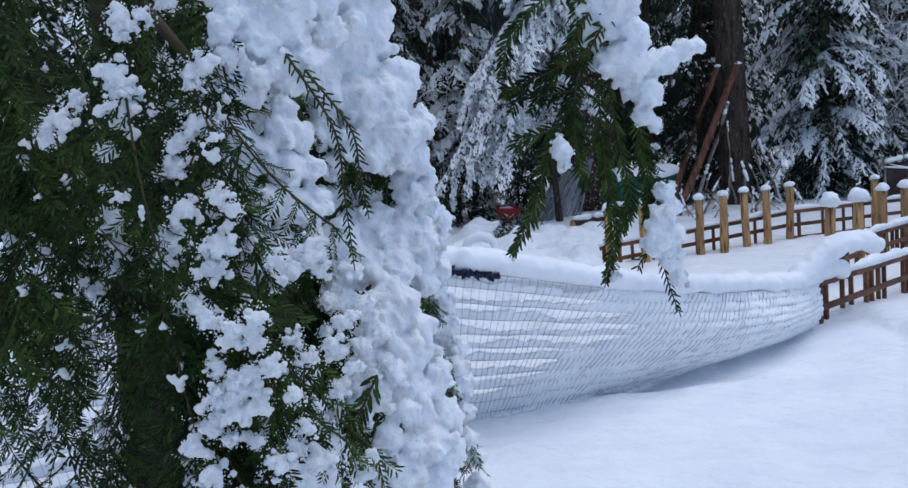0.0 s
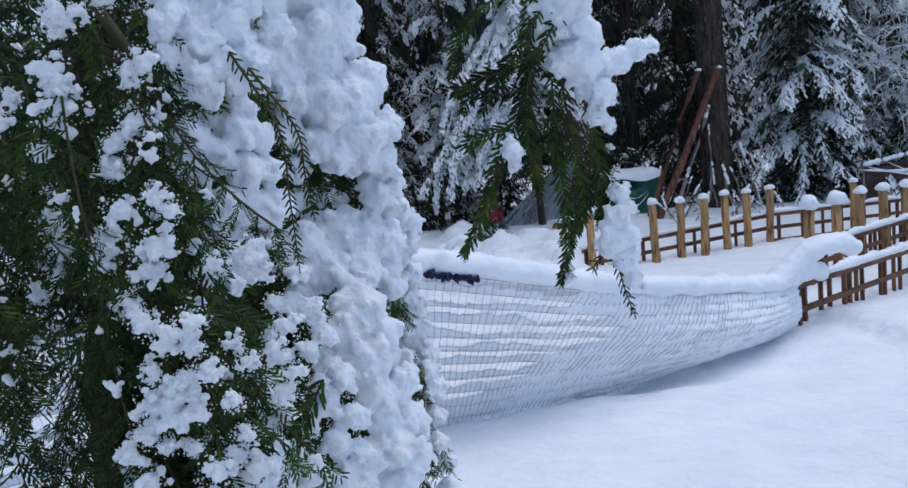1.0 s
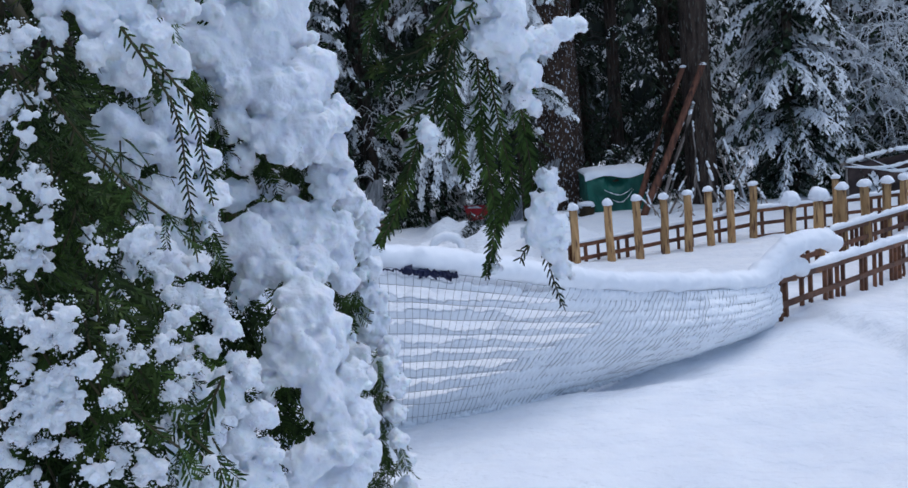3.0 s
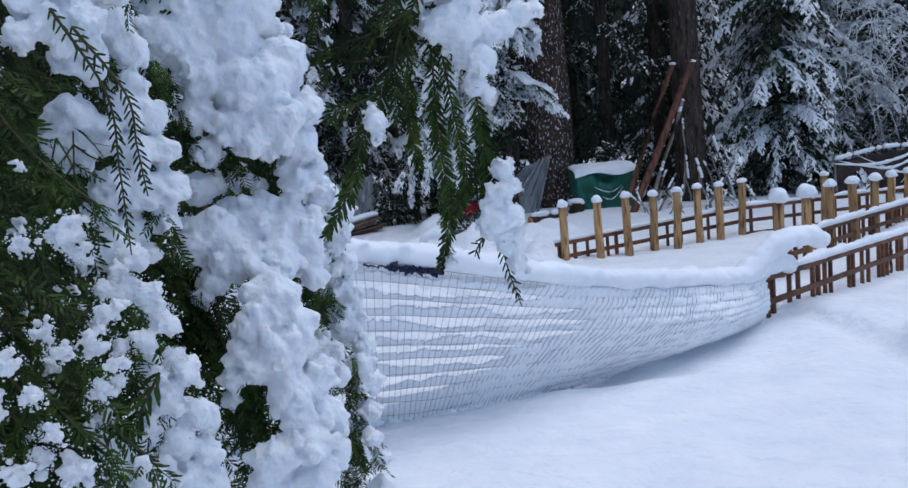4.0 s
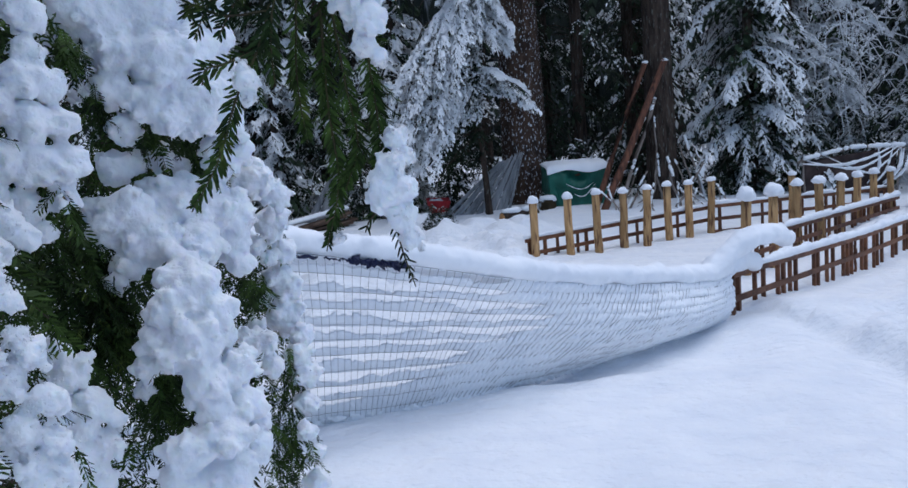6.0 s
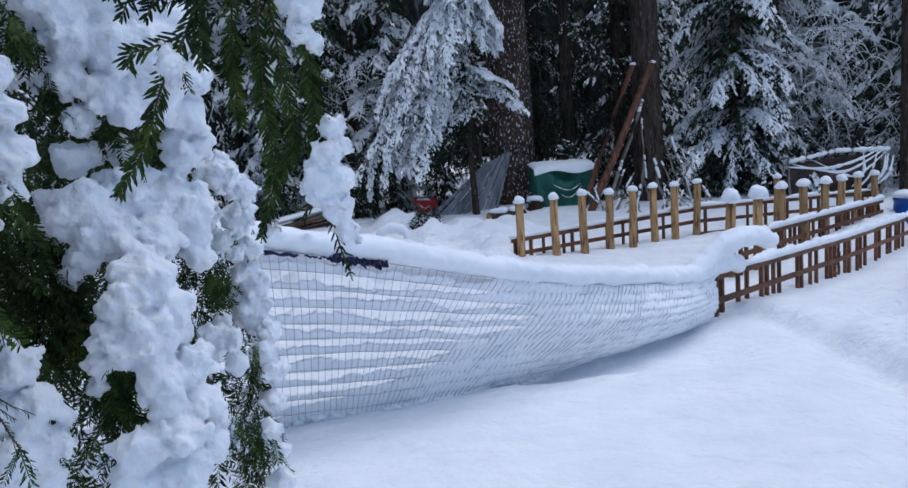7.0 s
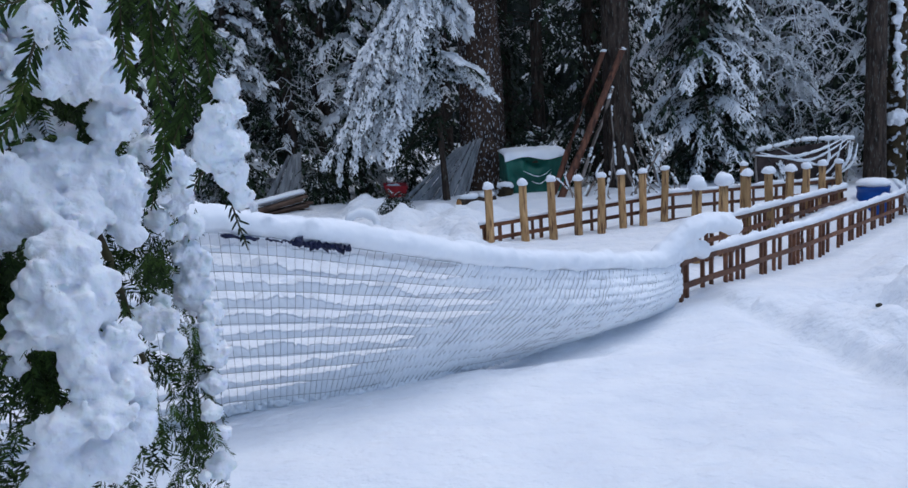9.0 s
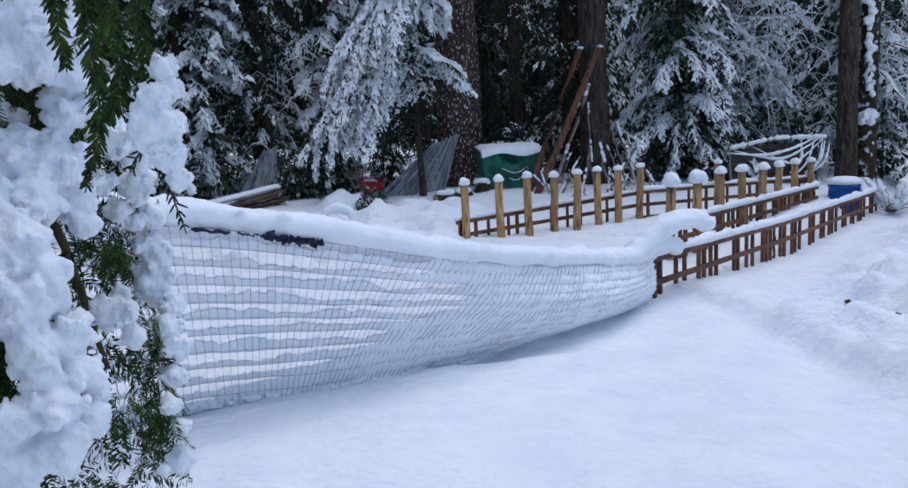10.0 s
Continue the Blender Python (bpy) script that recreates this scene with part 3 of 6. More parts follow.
def bough_set(seed, base, top, count, reach, droop, arms=12, spray=0.2, snow_share=0.8, snow_fat=0.022, aim=None, bare=0.0, taper=0.75, rise=0.25, pairs=5, light=False, blobs=3):
    """Stems, sprays of foliage and the snow on them, for one tree at the origin."""
    rn = random.Random(seed)
    stems, V, F, SV, SF = [], [], [], [], []
    nf = ns = 0
    up = Vector((0, 0, 1))
    for b in range(count):
        h = base + (top - base) * ((b + rn.random()) / count)
        rel = (h - base) / (top - base)
        length = reach * (1 - rel * taper) * rn.uniform(0.6, 1.15)
        az = rn.uniform(0, 2 * math.pi) if aim is None else aim[0] + rn.gauss(0, aim[1])
        out = Vector((math.cos(az), math.sin(az), 0))
        lift = rn.uniform(0.0, rise)
        bow = droop * rn.uniform(0.75, 1.25)
        pts = []
        for k in range(7):
            q = k / 6
            wander = Vector((rn.uniform(-1, 1), rn.uniform(-1, 1), rn.uniform(-0.6, 0.6))) * 0.05 * length * q
            pts.append(Vector((0, 0, h)) + out * length * (q - 0.25 * bow * q ** 3) + up * length * (lift * q - bow * q * q) + wander)
        if not light or b % 3 == 0:
            stems.append(tube(pts, [0.004 + 0.010 * length * (1 - k / 6.5) for k in range(7)], 3, cap=False))
        cross = Vector((-out.y, out.x, 0))
        laden = rn.random() < snow_share
        for k in range(arms):
            q = bare + (1 - bare) * (k + rn.random()) / arms
            i = min(5, int(q * 6))
            p0 = pts[i].lerp(pts[i + 1], q * 6 - i)
            fwd = (pts[i + 1] - pts[i]).normalized()
            for sgn in (-1, 1):
                ln = spray * (1.25 - 0.6 * q) * rn.uniform(0.55, 1.3) * min(1.3, 0.55 + length * 0.35)
                d = (fwd * rn.uniform(0.3, 1.0) + cross * sgn * rn.uniform(0.25, 1.0) + up * (-0.15 - 0.9 * bow * rn.random())).normalized()
                wide_dir = d.cross(up).normalized()
                drop = ln * rn.uniform(0.15, 0.5)
                ring = [p0 + d * ln * w - up * drop * w * w for w in (0.0, 0.34, 0.68, 1.0)]
                for m in range(pairs):
                    w = (m + rn.random()) / pairs
                    j = min(2, int(w * 3))
                    c = ring[j].lerp(ring[j + 1], w * 3 - j)
                    bl = ln * 0.36 * (1.1 - 0.6 * w) * rn.uniform(0.7, 1.3)
                    for s2 in (-1, 1):
                        e = (d * rn.uniform(0.3, 1.0) + wide_dir * s2 * rn.uniform(0.3, 0.9) + up * rn.uniform(-1.0, 0.05)).normalized()
                        t2 = up.cross(e).normalized() * bl * 0.17 + up * rn.uniform(-0.06, 0.06) * bl
                        V += [c, c + e * bl * 0.55 + t2, c + e * bl, c + e * bl * 0.5 - t2]
                        F.append((nf, nf + 1, nf + 2, nf + 3))
                        nf += 4
                if laden and rn.random() < 0.92:
                    for m in range(3 if light else int(blobs * 1.3)):
                        fat = snow_fat * rn.uniform(0.40, 1.20)
                        w = rn.random() ** 1.3
                        j = min(2, int(w * 3))
                        c = ring[j].lerp(ring[j + 1], w * 3 - j) + wide_dir * rn.uniform(-1.5, 1.5) * fat + up * fat * 0.45
                        e = (d + wide_dir * rn.uniform(-0.55, 0.55) - up * rn.uniform(0.0, 0.5)).normalized() * fat * rn.uniform(1.0, 2.1)
                        t2 = (wide_dir + up * rn.uniform(-0.3, 0.3)) * fat * rn.uniform(0.45, 0.8)
                        SV += [c + e, c - e, c + t2, c - t2, c + (up * 0.65 + out * 0.45) * fat]
                        for q3 in PAD:
                            SF.append((ns + q3[0], ns + q3[1], ns + q3[2]))
                        ns += 5
    return stems, (V, F), (SV, SF)


def conifer(name, label, place, turn, trunk_r, tall, bark, sets, lean=0.0, category="tree", group=""):
    ob = thing(name, label, category, place, group)
    ob.rotation_euler = (0, 0, turn)
    rn = random.Random(int(tall * 100))
    pts = [(lean * z / tall + 0.02 * rn.uniform(-1, 1), 0.02 * rn.uniform(-1, 1), z) for z in [-0.3, 0.15] + [tall * k / 10 for k in range(1, 11)]]
    rad = [trunk_r * 1.35, trunk_r * 1.12] + [trunk_r * (1 - 0.93 * (k / 10) ** 1.3) for k in range(1, 11)]
    child("trunk", data_from("trunk", *tube(pts, rad, 14, 0.05, rn), bark, True), ob)
    stems, fol, sno = [], ([], []), ([], [])
    if sets:
        k0 = sets[0]
        sets = sets if name == "hemlock_tree" else sets + [dict(seed=900 + k0["seed"], base=k0["base"] * 0.8, top=k0["top"], count=int(k0["count"] * 0.45), reach=k0["reach"] * 0.75, droop=0.5, arms=4, spray=0.8, snow_share=0.0, taper=k0.get("taper", 0.75), pairs=3, aim=k0.get("aim"), light=True)]
    for kw in sets:
        s, f, w = bough_set(**kw)
        stems += s
        n = len(fol[0])
        fol[0].extend(f[0])
        fol[1].extend([tuple(i + n for i in q) for q in f[1]])
        n = len(sno[0])
        sno[0].extend(w[0])
        sno[1].extend([tuple(i + n for i in q) for q in w[1]])
    if stems:
        tagged(child("branchwork", data_from("branchwork", *gathered(stems), M_BARK), ob), kind="stuff")
    if fol[0]:
        tagged(child("crown", data_np("crown", np.array(fol[0]), np.array(fol[1]), M_FIR), ob), kind="stuff")
    if sno[0]:
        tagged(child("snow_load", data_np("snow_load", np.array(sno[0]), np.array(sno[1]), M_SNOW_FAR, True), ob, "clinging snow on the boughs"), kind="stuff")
    return ob


# big trunks

conifer("fir_tree", "massive old fir trunk with snow stuck to its bark", (2.60, 13.6, 0.0), 0.3, 0.36, 22, M_BARK_SNOW,
        [dict(seed=1, base=4.2, top=9.0, count=22, reach=2.6, droop=0.5, arms=12, spray=0.34, snow_share=0.5)])
conifer("fir_tree", "tall dark fir trunk with poles leaning on it", (4.58, 12.55, 0.0), 1.0, 0.225, 20, M_BARK,
        [dict(seed=2, base=4.2, top=9.0, count=20, reach=2.2, droop=0.4, arms=12, spray=0.34, snow_share=0.5)], lean=-0.3)
conifer("fir_tree", "dark straight fir trunk beside a mossy one", (8.35, 11.75, -0.25), 2.0, 0.15, 16, M_BARK, [], lean=0.2)
conifer("maple_tree", "mossy trunk plastered with snow on one side", (8.98, 12.15, -0.3), 0.5, 0.15, 14, M_MOSS_BARK,
        [dict(seed=5, base=2.2, top=6.0, count=14, reach=1.2, droop=0.7, arms=10, spray=0.28, snow_share=0.9)])
conifer("fir_tree", "slim dark fir trunk deep in the woods", (3.72, 14.2, 0.0), 2.4, 0.11, 16, M_BARK,
        [dict(seed=7, base=1.6, top=7.0, count=26, reach=1.3, droop=0.55, arms=10, spray=0.3, snow_share=0.3)])
conifer("fir_tree", "slim dark fir trunk deep in the woods", (-0.62, 14.6, 0.1), 2.9, 0.15, 17, M_BARK,
        [dict(seed=8, base=1.2, top=7.0, count=40, reach=1.2, droop=0.6, arms=10, spray=0.28, snow_share=0.8)])

# young hemlock bowed by its snow
TIERS = [(3.0, 3.5, 16, 1.05, 0.95, math.pi, 0.9), (2.7, 3.2, 18, 1.45, 0.85, math.pi * 1.08, 0.6), (2.3, 2.75, 16, 1.75, 0.72, math.pi * 1.04, 0.4), (1.75, 2.2, 14, 1.95, 0.78, math.pi * 1.05, 0.28),
         (1.6, 2.0, 9, 1.25, 0.80, math.pi * 1.18, 0.22), (2.7, 3.3, 10, 0.75, 0.75, -0.4, 0.5), (1.9, 2.2, 7, 0.85, 0.55, -0.35, 0.25), (3.4, 4.6, 26, 0.8, 0.8, math.pi * 1.2, 1.3)]
hemlock_boughs = [dict(seed=110 + k, base=a, top=b, count=n, reach=r, droop=d, arms=28, spray=0.20, snow_share=0.97, snow_fat=0.027, pairs=4, blobs=10, aim=(az, wide), rise=0.35, taper=0.15) for k, (a, b, n, r, d, az, wide) in enumerate(TIERS)]
hemlock_boughs.append(dict(seed=13, base=0.9, top=2.6, count=30, reach=1.0, droop=0.6, arms=12, spray=0.24, snow_share=0.03, aim=(math.pi * 1.0, 0.8)))
conifer("hemlock_tree", "young drooping hemlock heavily laden with snow", (1.80, 12.35, 0.05), 0.0, 0.05, 5.0, M_BARK, hemlock_boughs, lean=-0.25)
# snowy cedar behind the pen
conifer("cedar_tree", "bushy green cedar with snow on its drooping boughs", (6.0, 12.6, 0.0), 0.7, 0.10, 7.5, M_BARK,
        [dict(seed=21, base=0.5, top=6.5, count=100, reach=1.35, droop=0.55, arms=15, spray=0.24, snow_share=0.9, snow_fat=0.030, blobs=11, taper=0.55),
         dict(seed=22, base=0.2, top=2.4, count=60, reach=1.15, droop=0.6, arms=14, spray=0.26, snow_share=0.5, snow_fat=0.026, blobs=8, taper=0.3)])

# pale snow-covered thicket beside the cedar
for k, (x, y) in enumerate([(7.05, 13.3), (8.15, 13.7), (9.7, 13.2), (-1.45, 14.0), (0.6, 14.4)]):
    conifer("fir_tree", "slender young fir whitened all over by snow", (x, y, 0.0), k * 2.0, 0.07, 8.0, M_BARK,
            [dict(seed=25 + k, base=0.4, top=7.2, count=70, reach=1.0, droop=0.5, arms=12, spray=0.22, snow_share=1.0, snow_fat=0.034, taper=0.35, pairs=2, blobs=9)])


def twig_thicket(seed, place, wide, tall, count):
    """Leafless saplings whose arching twigs are all coated with snow."""
    rn = random.Random(seed)
    ob = thing("thicket", "bare arching saplings coated white with snow", "thicket", place, "thickets in the woods")
    wood, coat = [], []
    for k in range(count):
        a = Vector((rn.uniform(-wide, wide), rn.uniform(-0.4, 0.4), rn.uniform(0.0, tall * 0.85)))
        out = Vector((rn.uniform(-1, 1), rn.uniform(-0.6, 0.4), 0)) * rn.uniform(0.3, 0.9)
        up, drop = rn.uniform(0.1, 0.6), rn.uniform(0.1, 0.7)
        pts = [a + out * q + Vector((0, 0, up * q * 1.6 - (up + drop) * q * q)) + Vector((rn.uniform(-1, 1), 0, rn.uniform(-1, 1))) * 0.03 for q in (0, 0.25, 0.5, 0.75, 1.0)]
        r = rn.uniform(0.0035, 0.008)
        wood.append(tube(pts, [r, r, r * 0.8, r * 0.6, r * 0.4], 3, cap=False))
        coat.append(tube([p + Vector((0, -0.004, r * 0.9)) for p in pts], [r * w * rn.uniform(0.7, 1.4) for w in (0.8, 1.3, 1.3, 1.2, 0.7)], 4, cap=False))
        for j in range(5):
            i = rn.randrange(1, 4)
            p = pts[i].lerp(pts[i + 1], rn.random())
            d = Vector((rn.uniform(-1, 1), rn.uniform(-0.6, 0.3), rn.uniform(-0.8, 0.4))) * rn.uniform(0.08, 0.25)
            coat.append(tube([p, p + d * 0.5 + Vector((0, 0, 0.01)), p + d], [0.004, 0.005, 0.002], 3, cap=False))
    tagged(child("branchwork", data_from("branchwork", *gathered(wood), M_BARK), ob), kind="stuff")
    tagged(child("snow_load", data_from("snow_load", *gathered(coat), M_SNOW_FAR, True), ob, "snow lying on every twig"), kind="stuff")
    return ob


for k, (x, y, wide, tall, n) in enumerate([(7.35, 13.0, 0.75, 3.4, 150), (8.05, 13.2, 0.6, 3.4, 120), (10.0, 12.9, 0.9, 3.2, 200), (0.75, 13.9, 0.5, 2.8, 60), (-0.9, 14.5, 0.8, 3.2, 60)]):
    twig_thicket(700 + k, (x, y, 0.0), wide, tall, n)

# woods behind, a few kinds repeated
WOODS = []
for k, (tall, reach, share, n) in enumerate([(15, 1.5, 0.75, 66), (17, 1.8, 0.85, 68), (13, 1.3, 0.95, 66)]):
    WOODS.append(conifer("fir_tree", "snow-dusted dark conifer in the woods", (-3.0 + k * 1.15, 14.2 + k * 0.4, 0.0), k * 1.1, 0.12 + 0.03 * k, tall, M_BARK,
                         [dict(seed=31 + k, base=0.3, top=tall * 0.52, count=n, reach=reach, droop=0.6, arms=13, spray=0.19, snow_share=share, snow_fat=0.034, blobs=5, taper=0.4, pairs=3),
                          dict(seed=41 + k, base=tall * 0.52, top=tall * 0.95, count=9, reach=reach * 0.8, droop=0.5, arms=5, spray=0.7, snow_share=0.2, snow_fat=0.05, taper=0.7, pairs=4)], group="trees of the woods"))
FAR = []
for k, (tall, reach, share) in enumerate([(16, 1.9, 0.75), (18, 2.2, 0.9)]):
    FAR.append(conifer("fir_tree", "far snow-dusted conifer in the woods", (-6.5 + 16 * k, 19.0 + k, 0.0), k * 1.7, 0.16, tall, M_BARK,
                       [dict(seed=61 + k, base=0.3, top=tall * 0.6, count=64, reach=reach, droop=0.6, arms=9, spray=0.28, snow_share=share, snow_fat=0.052, taper=0.45, pairs=2, light=True),
                        dict(seed=71 + k, base=tall * 0.6, top=tall * 0.95, count=8, reach=reach * 0.7, droop=0.5, arms=5, spray=0.8, snow_share=0.2, snow_fat=0.05, taper=0.7, pairs=3, light=True)], group="trees of the woods"))
DARK = conifer("fir_tree", "dark conifer with little snow deep in the woods", (3.15, 15.2, 0.0), 0.4, 0.13, 16, M_BARK,
               [dict(seed=81, base=0.3, top=9.0, count=70, reach=1.5, droop=0.6, arms=12, spray=0.24, snow_share=0.22, snow_fat=0.024, blobs=4, taper=0.4, pairs=4)], group="trees of the woods")
rnd = random.Random(77)
for row, (y, step, lo, hi) in enumerate([(14.7, 2.3, -3.5, 11.0), (17.4, 2.8, -4.5, 13.5), (20.8, 5.0, -6, 16)]):
    x = lo
    while x < hi:
        px, py = x + rnd.uniform(-0.4, 0.4), y + rnd.uniform(-0.7, 0.7)
        clear = min((Vector((px, py)) - Vector((o.location.x, o.location.y))).length for o in scene.objects if o.parent is None and o.name.split(".")[0].endswith("_tree"))
        if clear > 0.95:
            kind = WOODS[rnd.randrange(3)] if row == 0 else FAR[rnd.randrange(2)]
            copy_thing(DARK if 2.4 < px < 5.8 and row < 2 else kind, pose(px, py, 0.0, 0, 0, rnd.uniform(0, 360)) @ Matrix.Scale(rnd.uniform(0.85, 1.2), 4))
        x += step * rnd.uniform(0.75, 1.25)

for k, (x, y) in enumerate([(-3.3, 11.6), (-4.6, 9.4), (-5.6, 12.4), (-3.9, 7.4), (-6.2, 7.8), (5.6, 16.8)]):
    copy_thing(FAR[k % 2], pose(x, y, 0.0, 0, 0, 70 * k))

# undergrowth at the edge of the woods
bush = conifer("undergrowth_shrub", "low dark evergreen shrub dusted with snow", (0.35, 13.3, 0.0), 0.0, 0.02, 1.5, M_BARK,
               [dict(seed=51, base=0.05, top=1.3, count=30, reach=0.75, droop=0.35, arms=8, spray=0.2, snow_share=0.45, snow_fat=0.016, taper=0.5, pairs=3, light=True)], category="shrub", group="undergrowth")
for x, y, s in [(-2.6, 13.4, 0.9), (-1.6, 13.2, 0.7), (-0.1, 13.0, 0.7), (1.3, 13.3, 0.9), (3.3, 13.3, 0.9), (4.0, 13.3, 0.8), (5.0, 13.0, 0.8), (5.4, 12.3, 0.55), (6.6, 12.4, 0.6), (7.2, 12.9, 0.9), (8.0, 12.9, 1.0), (9.6, 12.6, 1.0), (10.4, 12.2, 1.0), (2.9, 12.75, 0.5)]:
    copy_thing(bush, pose(x, y, 0.0, 0, 0, x * 97) @ Matrix.Scale(s, 4))
copy_thing(bush, pose(0.86, 11.0, 0.08, 0, 0, 30) @ Matrix.Scale(0.30, 4))
copy_thing(bush, pose(1.06, 11.15, 0.05, 0, 0, 130) @ Matrix.Scale(0.28, 4))


# ---- things at the edge of the woods ----
def stick(name, a, b, r0, r1, mat, parent, seed, bend=0.02):
    rn = random.Random(seed)
    a, b = Vector(a), Vector(b)
    pts = []
    for k in range(7):
        q = k / 6
        pts.append(a.lerp(b, q) + Vector((rn.uniform(-bend, bend), rn.uniform(-bend, bend), 0)) * math.sin(math.pi * q))
    return child(name, data_from(name, *tube(pts, [r0 + (r1 - r0) * k / 6 for k in range(7)], 8, 0.06, rn), mat, True), parent)


def snow_line(parent, a, b, r, seed, share=1.0, label="line of snow"):
    """Ragged strips of snow lying along the upper side from a to b."""
    rn = random.Random(seed)
    a, b = Vector(a), Vector(b)
    length = (b - a).length
    s, k = 0.0, 0
    while s < length:
        run_on = min(length - s, rn.uniform(3, 12) * r)
        if rn.random() < share and run_on > r:
            n = max(3, int(run_on / (r * 0.9)))
            pts, rad = [], []
            for i in range(n + 1):
                q = a.lerp(b, (s + run_on * i / n) / length)
                pts.append(q + Vector((rn.uniform(-0.25, 0.25) * r, -r * 0.35, r * 0.55)))
                rad.append(r * rn.uniform(0.65, 1.15) * (0.45 if i in (0, n) else 1.0))
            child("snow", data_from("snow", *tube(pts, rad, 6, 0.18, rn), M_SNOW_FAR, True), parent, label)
        s += run_on + rn.uniform(0, 3) * r * (1.2 - share)


# long poles against the big trunk
for k, (a, b, r0, r1, mat, label) in enumerate([
        ((3.36, 11.70, 0.05), (4.52, 12.13, 2.20), 0.056, 0.046, M_POLE, "long red-brown pole leaning on a fir trunk"),
        ((3.30, 11.95, 0.05), (4.28, 12.30, 2.20), 0.048, 0.038, M_POLE, "long red-brown pole leaning on a fir trunk"),
        ((3.62, 11.80, 0.05), (4.33, 12.08, 1.66), 0.030, 0.026, M_STICK, "thin grey pole lined with snow"),
        ((3.45, 11.85, 0.05), (4.20, 12.20, 1.40), 0.026, 0.020, M_POLE, "thin brown pole lined with snow")]):
    pole = thing("pole", label, "pole", a, "poles leaning on the trunk")
    o = Vector(a)
    stick("shaft", (0, 0, 0), Vector(b) - o, r0, r1, mat, pole, 300 + k)
    if k >= 2:
        snow_line(pole, (0, 0, 0), Vector(b) - o, 0.030, 310 + k, 0.85)
    else:
        child("snow_cap", cap_mesh(320 + k, 0.05, 0.03), pole, "small cap of snow", Matrix.Translation(Vector(b) - o))
STICKS = [((4.41, 12.2, 0.1), (4.38, 12.30, 1.41), 0.016), ((4.35, 11.55, 0.1), (4.84, 11.60, 0.69), 0.020), ((5.10, 12.2, 0.1), (4.83, 12.30, 1.08), 0.022), ((4.50, 11.65, 0.1), (4.36, 11.75, 0.80), 0.024),
          ((3.62, 11.83, 0.1), (3.98, 11.90, 0.68), 0.018), ((4.92, 12.10, 0.1), (4.74, 12.25, 0.95), 0.020), ((4.05, 11.68, 0.1), (4.20, 11.75, 0.66), 0.018), ((5.20, 12.06, 0.1), (4.95, 12.2, 0.88), 0.018),
          ((3.72, 11.71, 0.1), (4.07, 11.78, 0.62), 0.018), ((4.75, 11.7, 0.1), (4.52, 11.9, 0.75), 0.016)]
for k, (a, b, r) in enumerate(STICKS):
    st = thing("branch", "cut grey branch propped by the trunk, snow along it", "branch", a, "cut branches")
    stick("wood", (0, 0, -0.1), Vector(b) - Vector(a), r, r * 0.6, M_STICK, st, 330 + k, 0.04)
    snow_line(st, (0, 0, 0), Vector(b) - Vector(a), r * 1.05, 350 + k, 0.5)
# low heap of snowy brush among them
rnd = random.Random(15)
for k in range(16):
    x, y = rnd.uniform(3.4, 5.2), rnd.uniform(11.3, 11.8)
    a = Vector((x, y, 0.06))
    b = a + Vector((rnd.uniform(-0.35, 0.35), rnd.uniform(-0.1, 0.3), rnd.uniform(0.12, 0.40)))
    st = thing("branch", "thin snowy branch lying in the brush heap", "branch", a, "cut branches")
    stick("wood", (0, 0, 0), b - a, 0.012, 0.006, M_STICK, st, 400 + k, 0.03)
    snow_line(st, (0, 0, 0), b - a, 0.016, 430 + k, 0.6)


def draped(name, corners, nu, nv, mat, parent, fold, seed, label="", swag=0.0, ridges=0):
    """A hanging sheet between four corners (top a, top b, foot b, foot a) with folds."""
    ta, tb, fb, fa = [Vector(c) for c in corners]
    out = (tb - ta).cross(fa - ta).normalized()
    verts, faces = [], []
    for j in range(nv + 1):
        for i in range(nu + 1):
            u, v = i / nu, j / nv
            p = ta.lerp(tb, u).lerp(fa.lerp(fb, u), v)
            f = fold * (noise.noise(Vector((u * 5 + seed, v * 3, 0))) + 0.5 * noise.noise(Vector((u * 13, v * 5 + seed, 2))))
            f += swag * math.sin(9 * v + 10 * abs(u - 0.5)) * (1 - v) * math.sin(math.pi * u)
            if ridges:
                f += fold * 1.2 * math.sin(u * ridges * 2 * math.pi)
            verts.append(p + out * f)
    for j in range(nv):
        for i in range(nu):
            a = j * (nu + 1) + i
            faces.append((a, a + 1, a + nu + 2, a + nu + 1))
    ob = child(name, data_from(name, verts, faces, mat, True), parent, label)
    md = ob.modifiers.new("thick", "SOLIDIFY")
    md.thickness = 0.006
    return ob


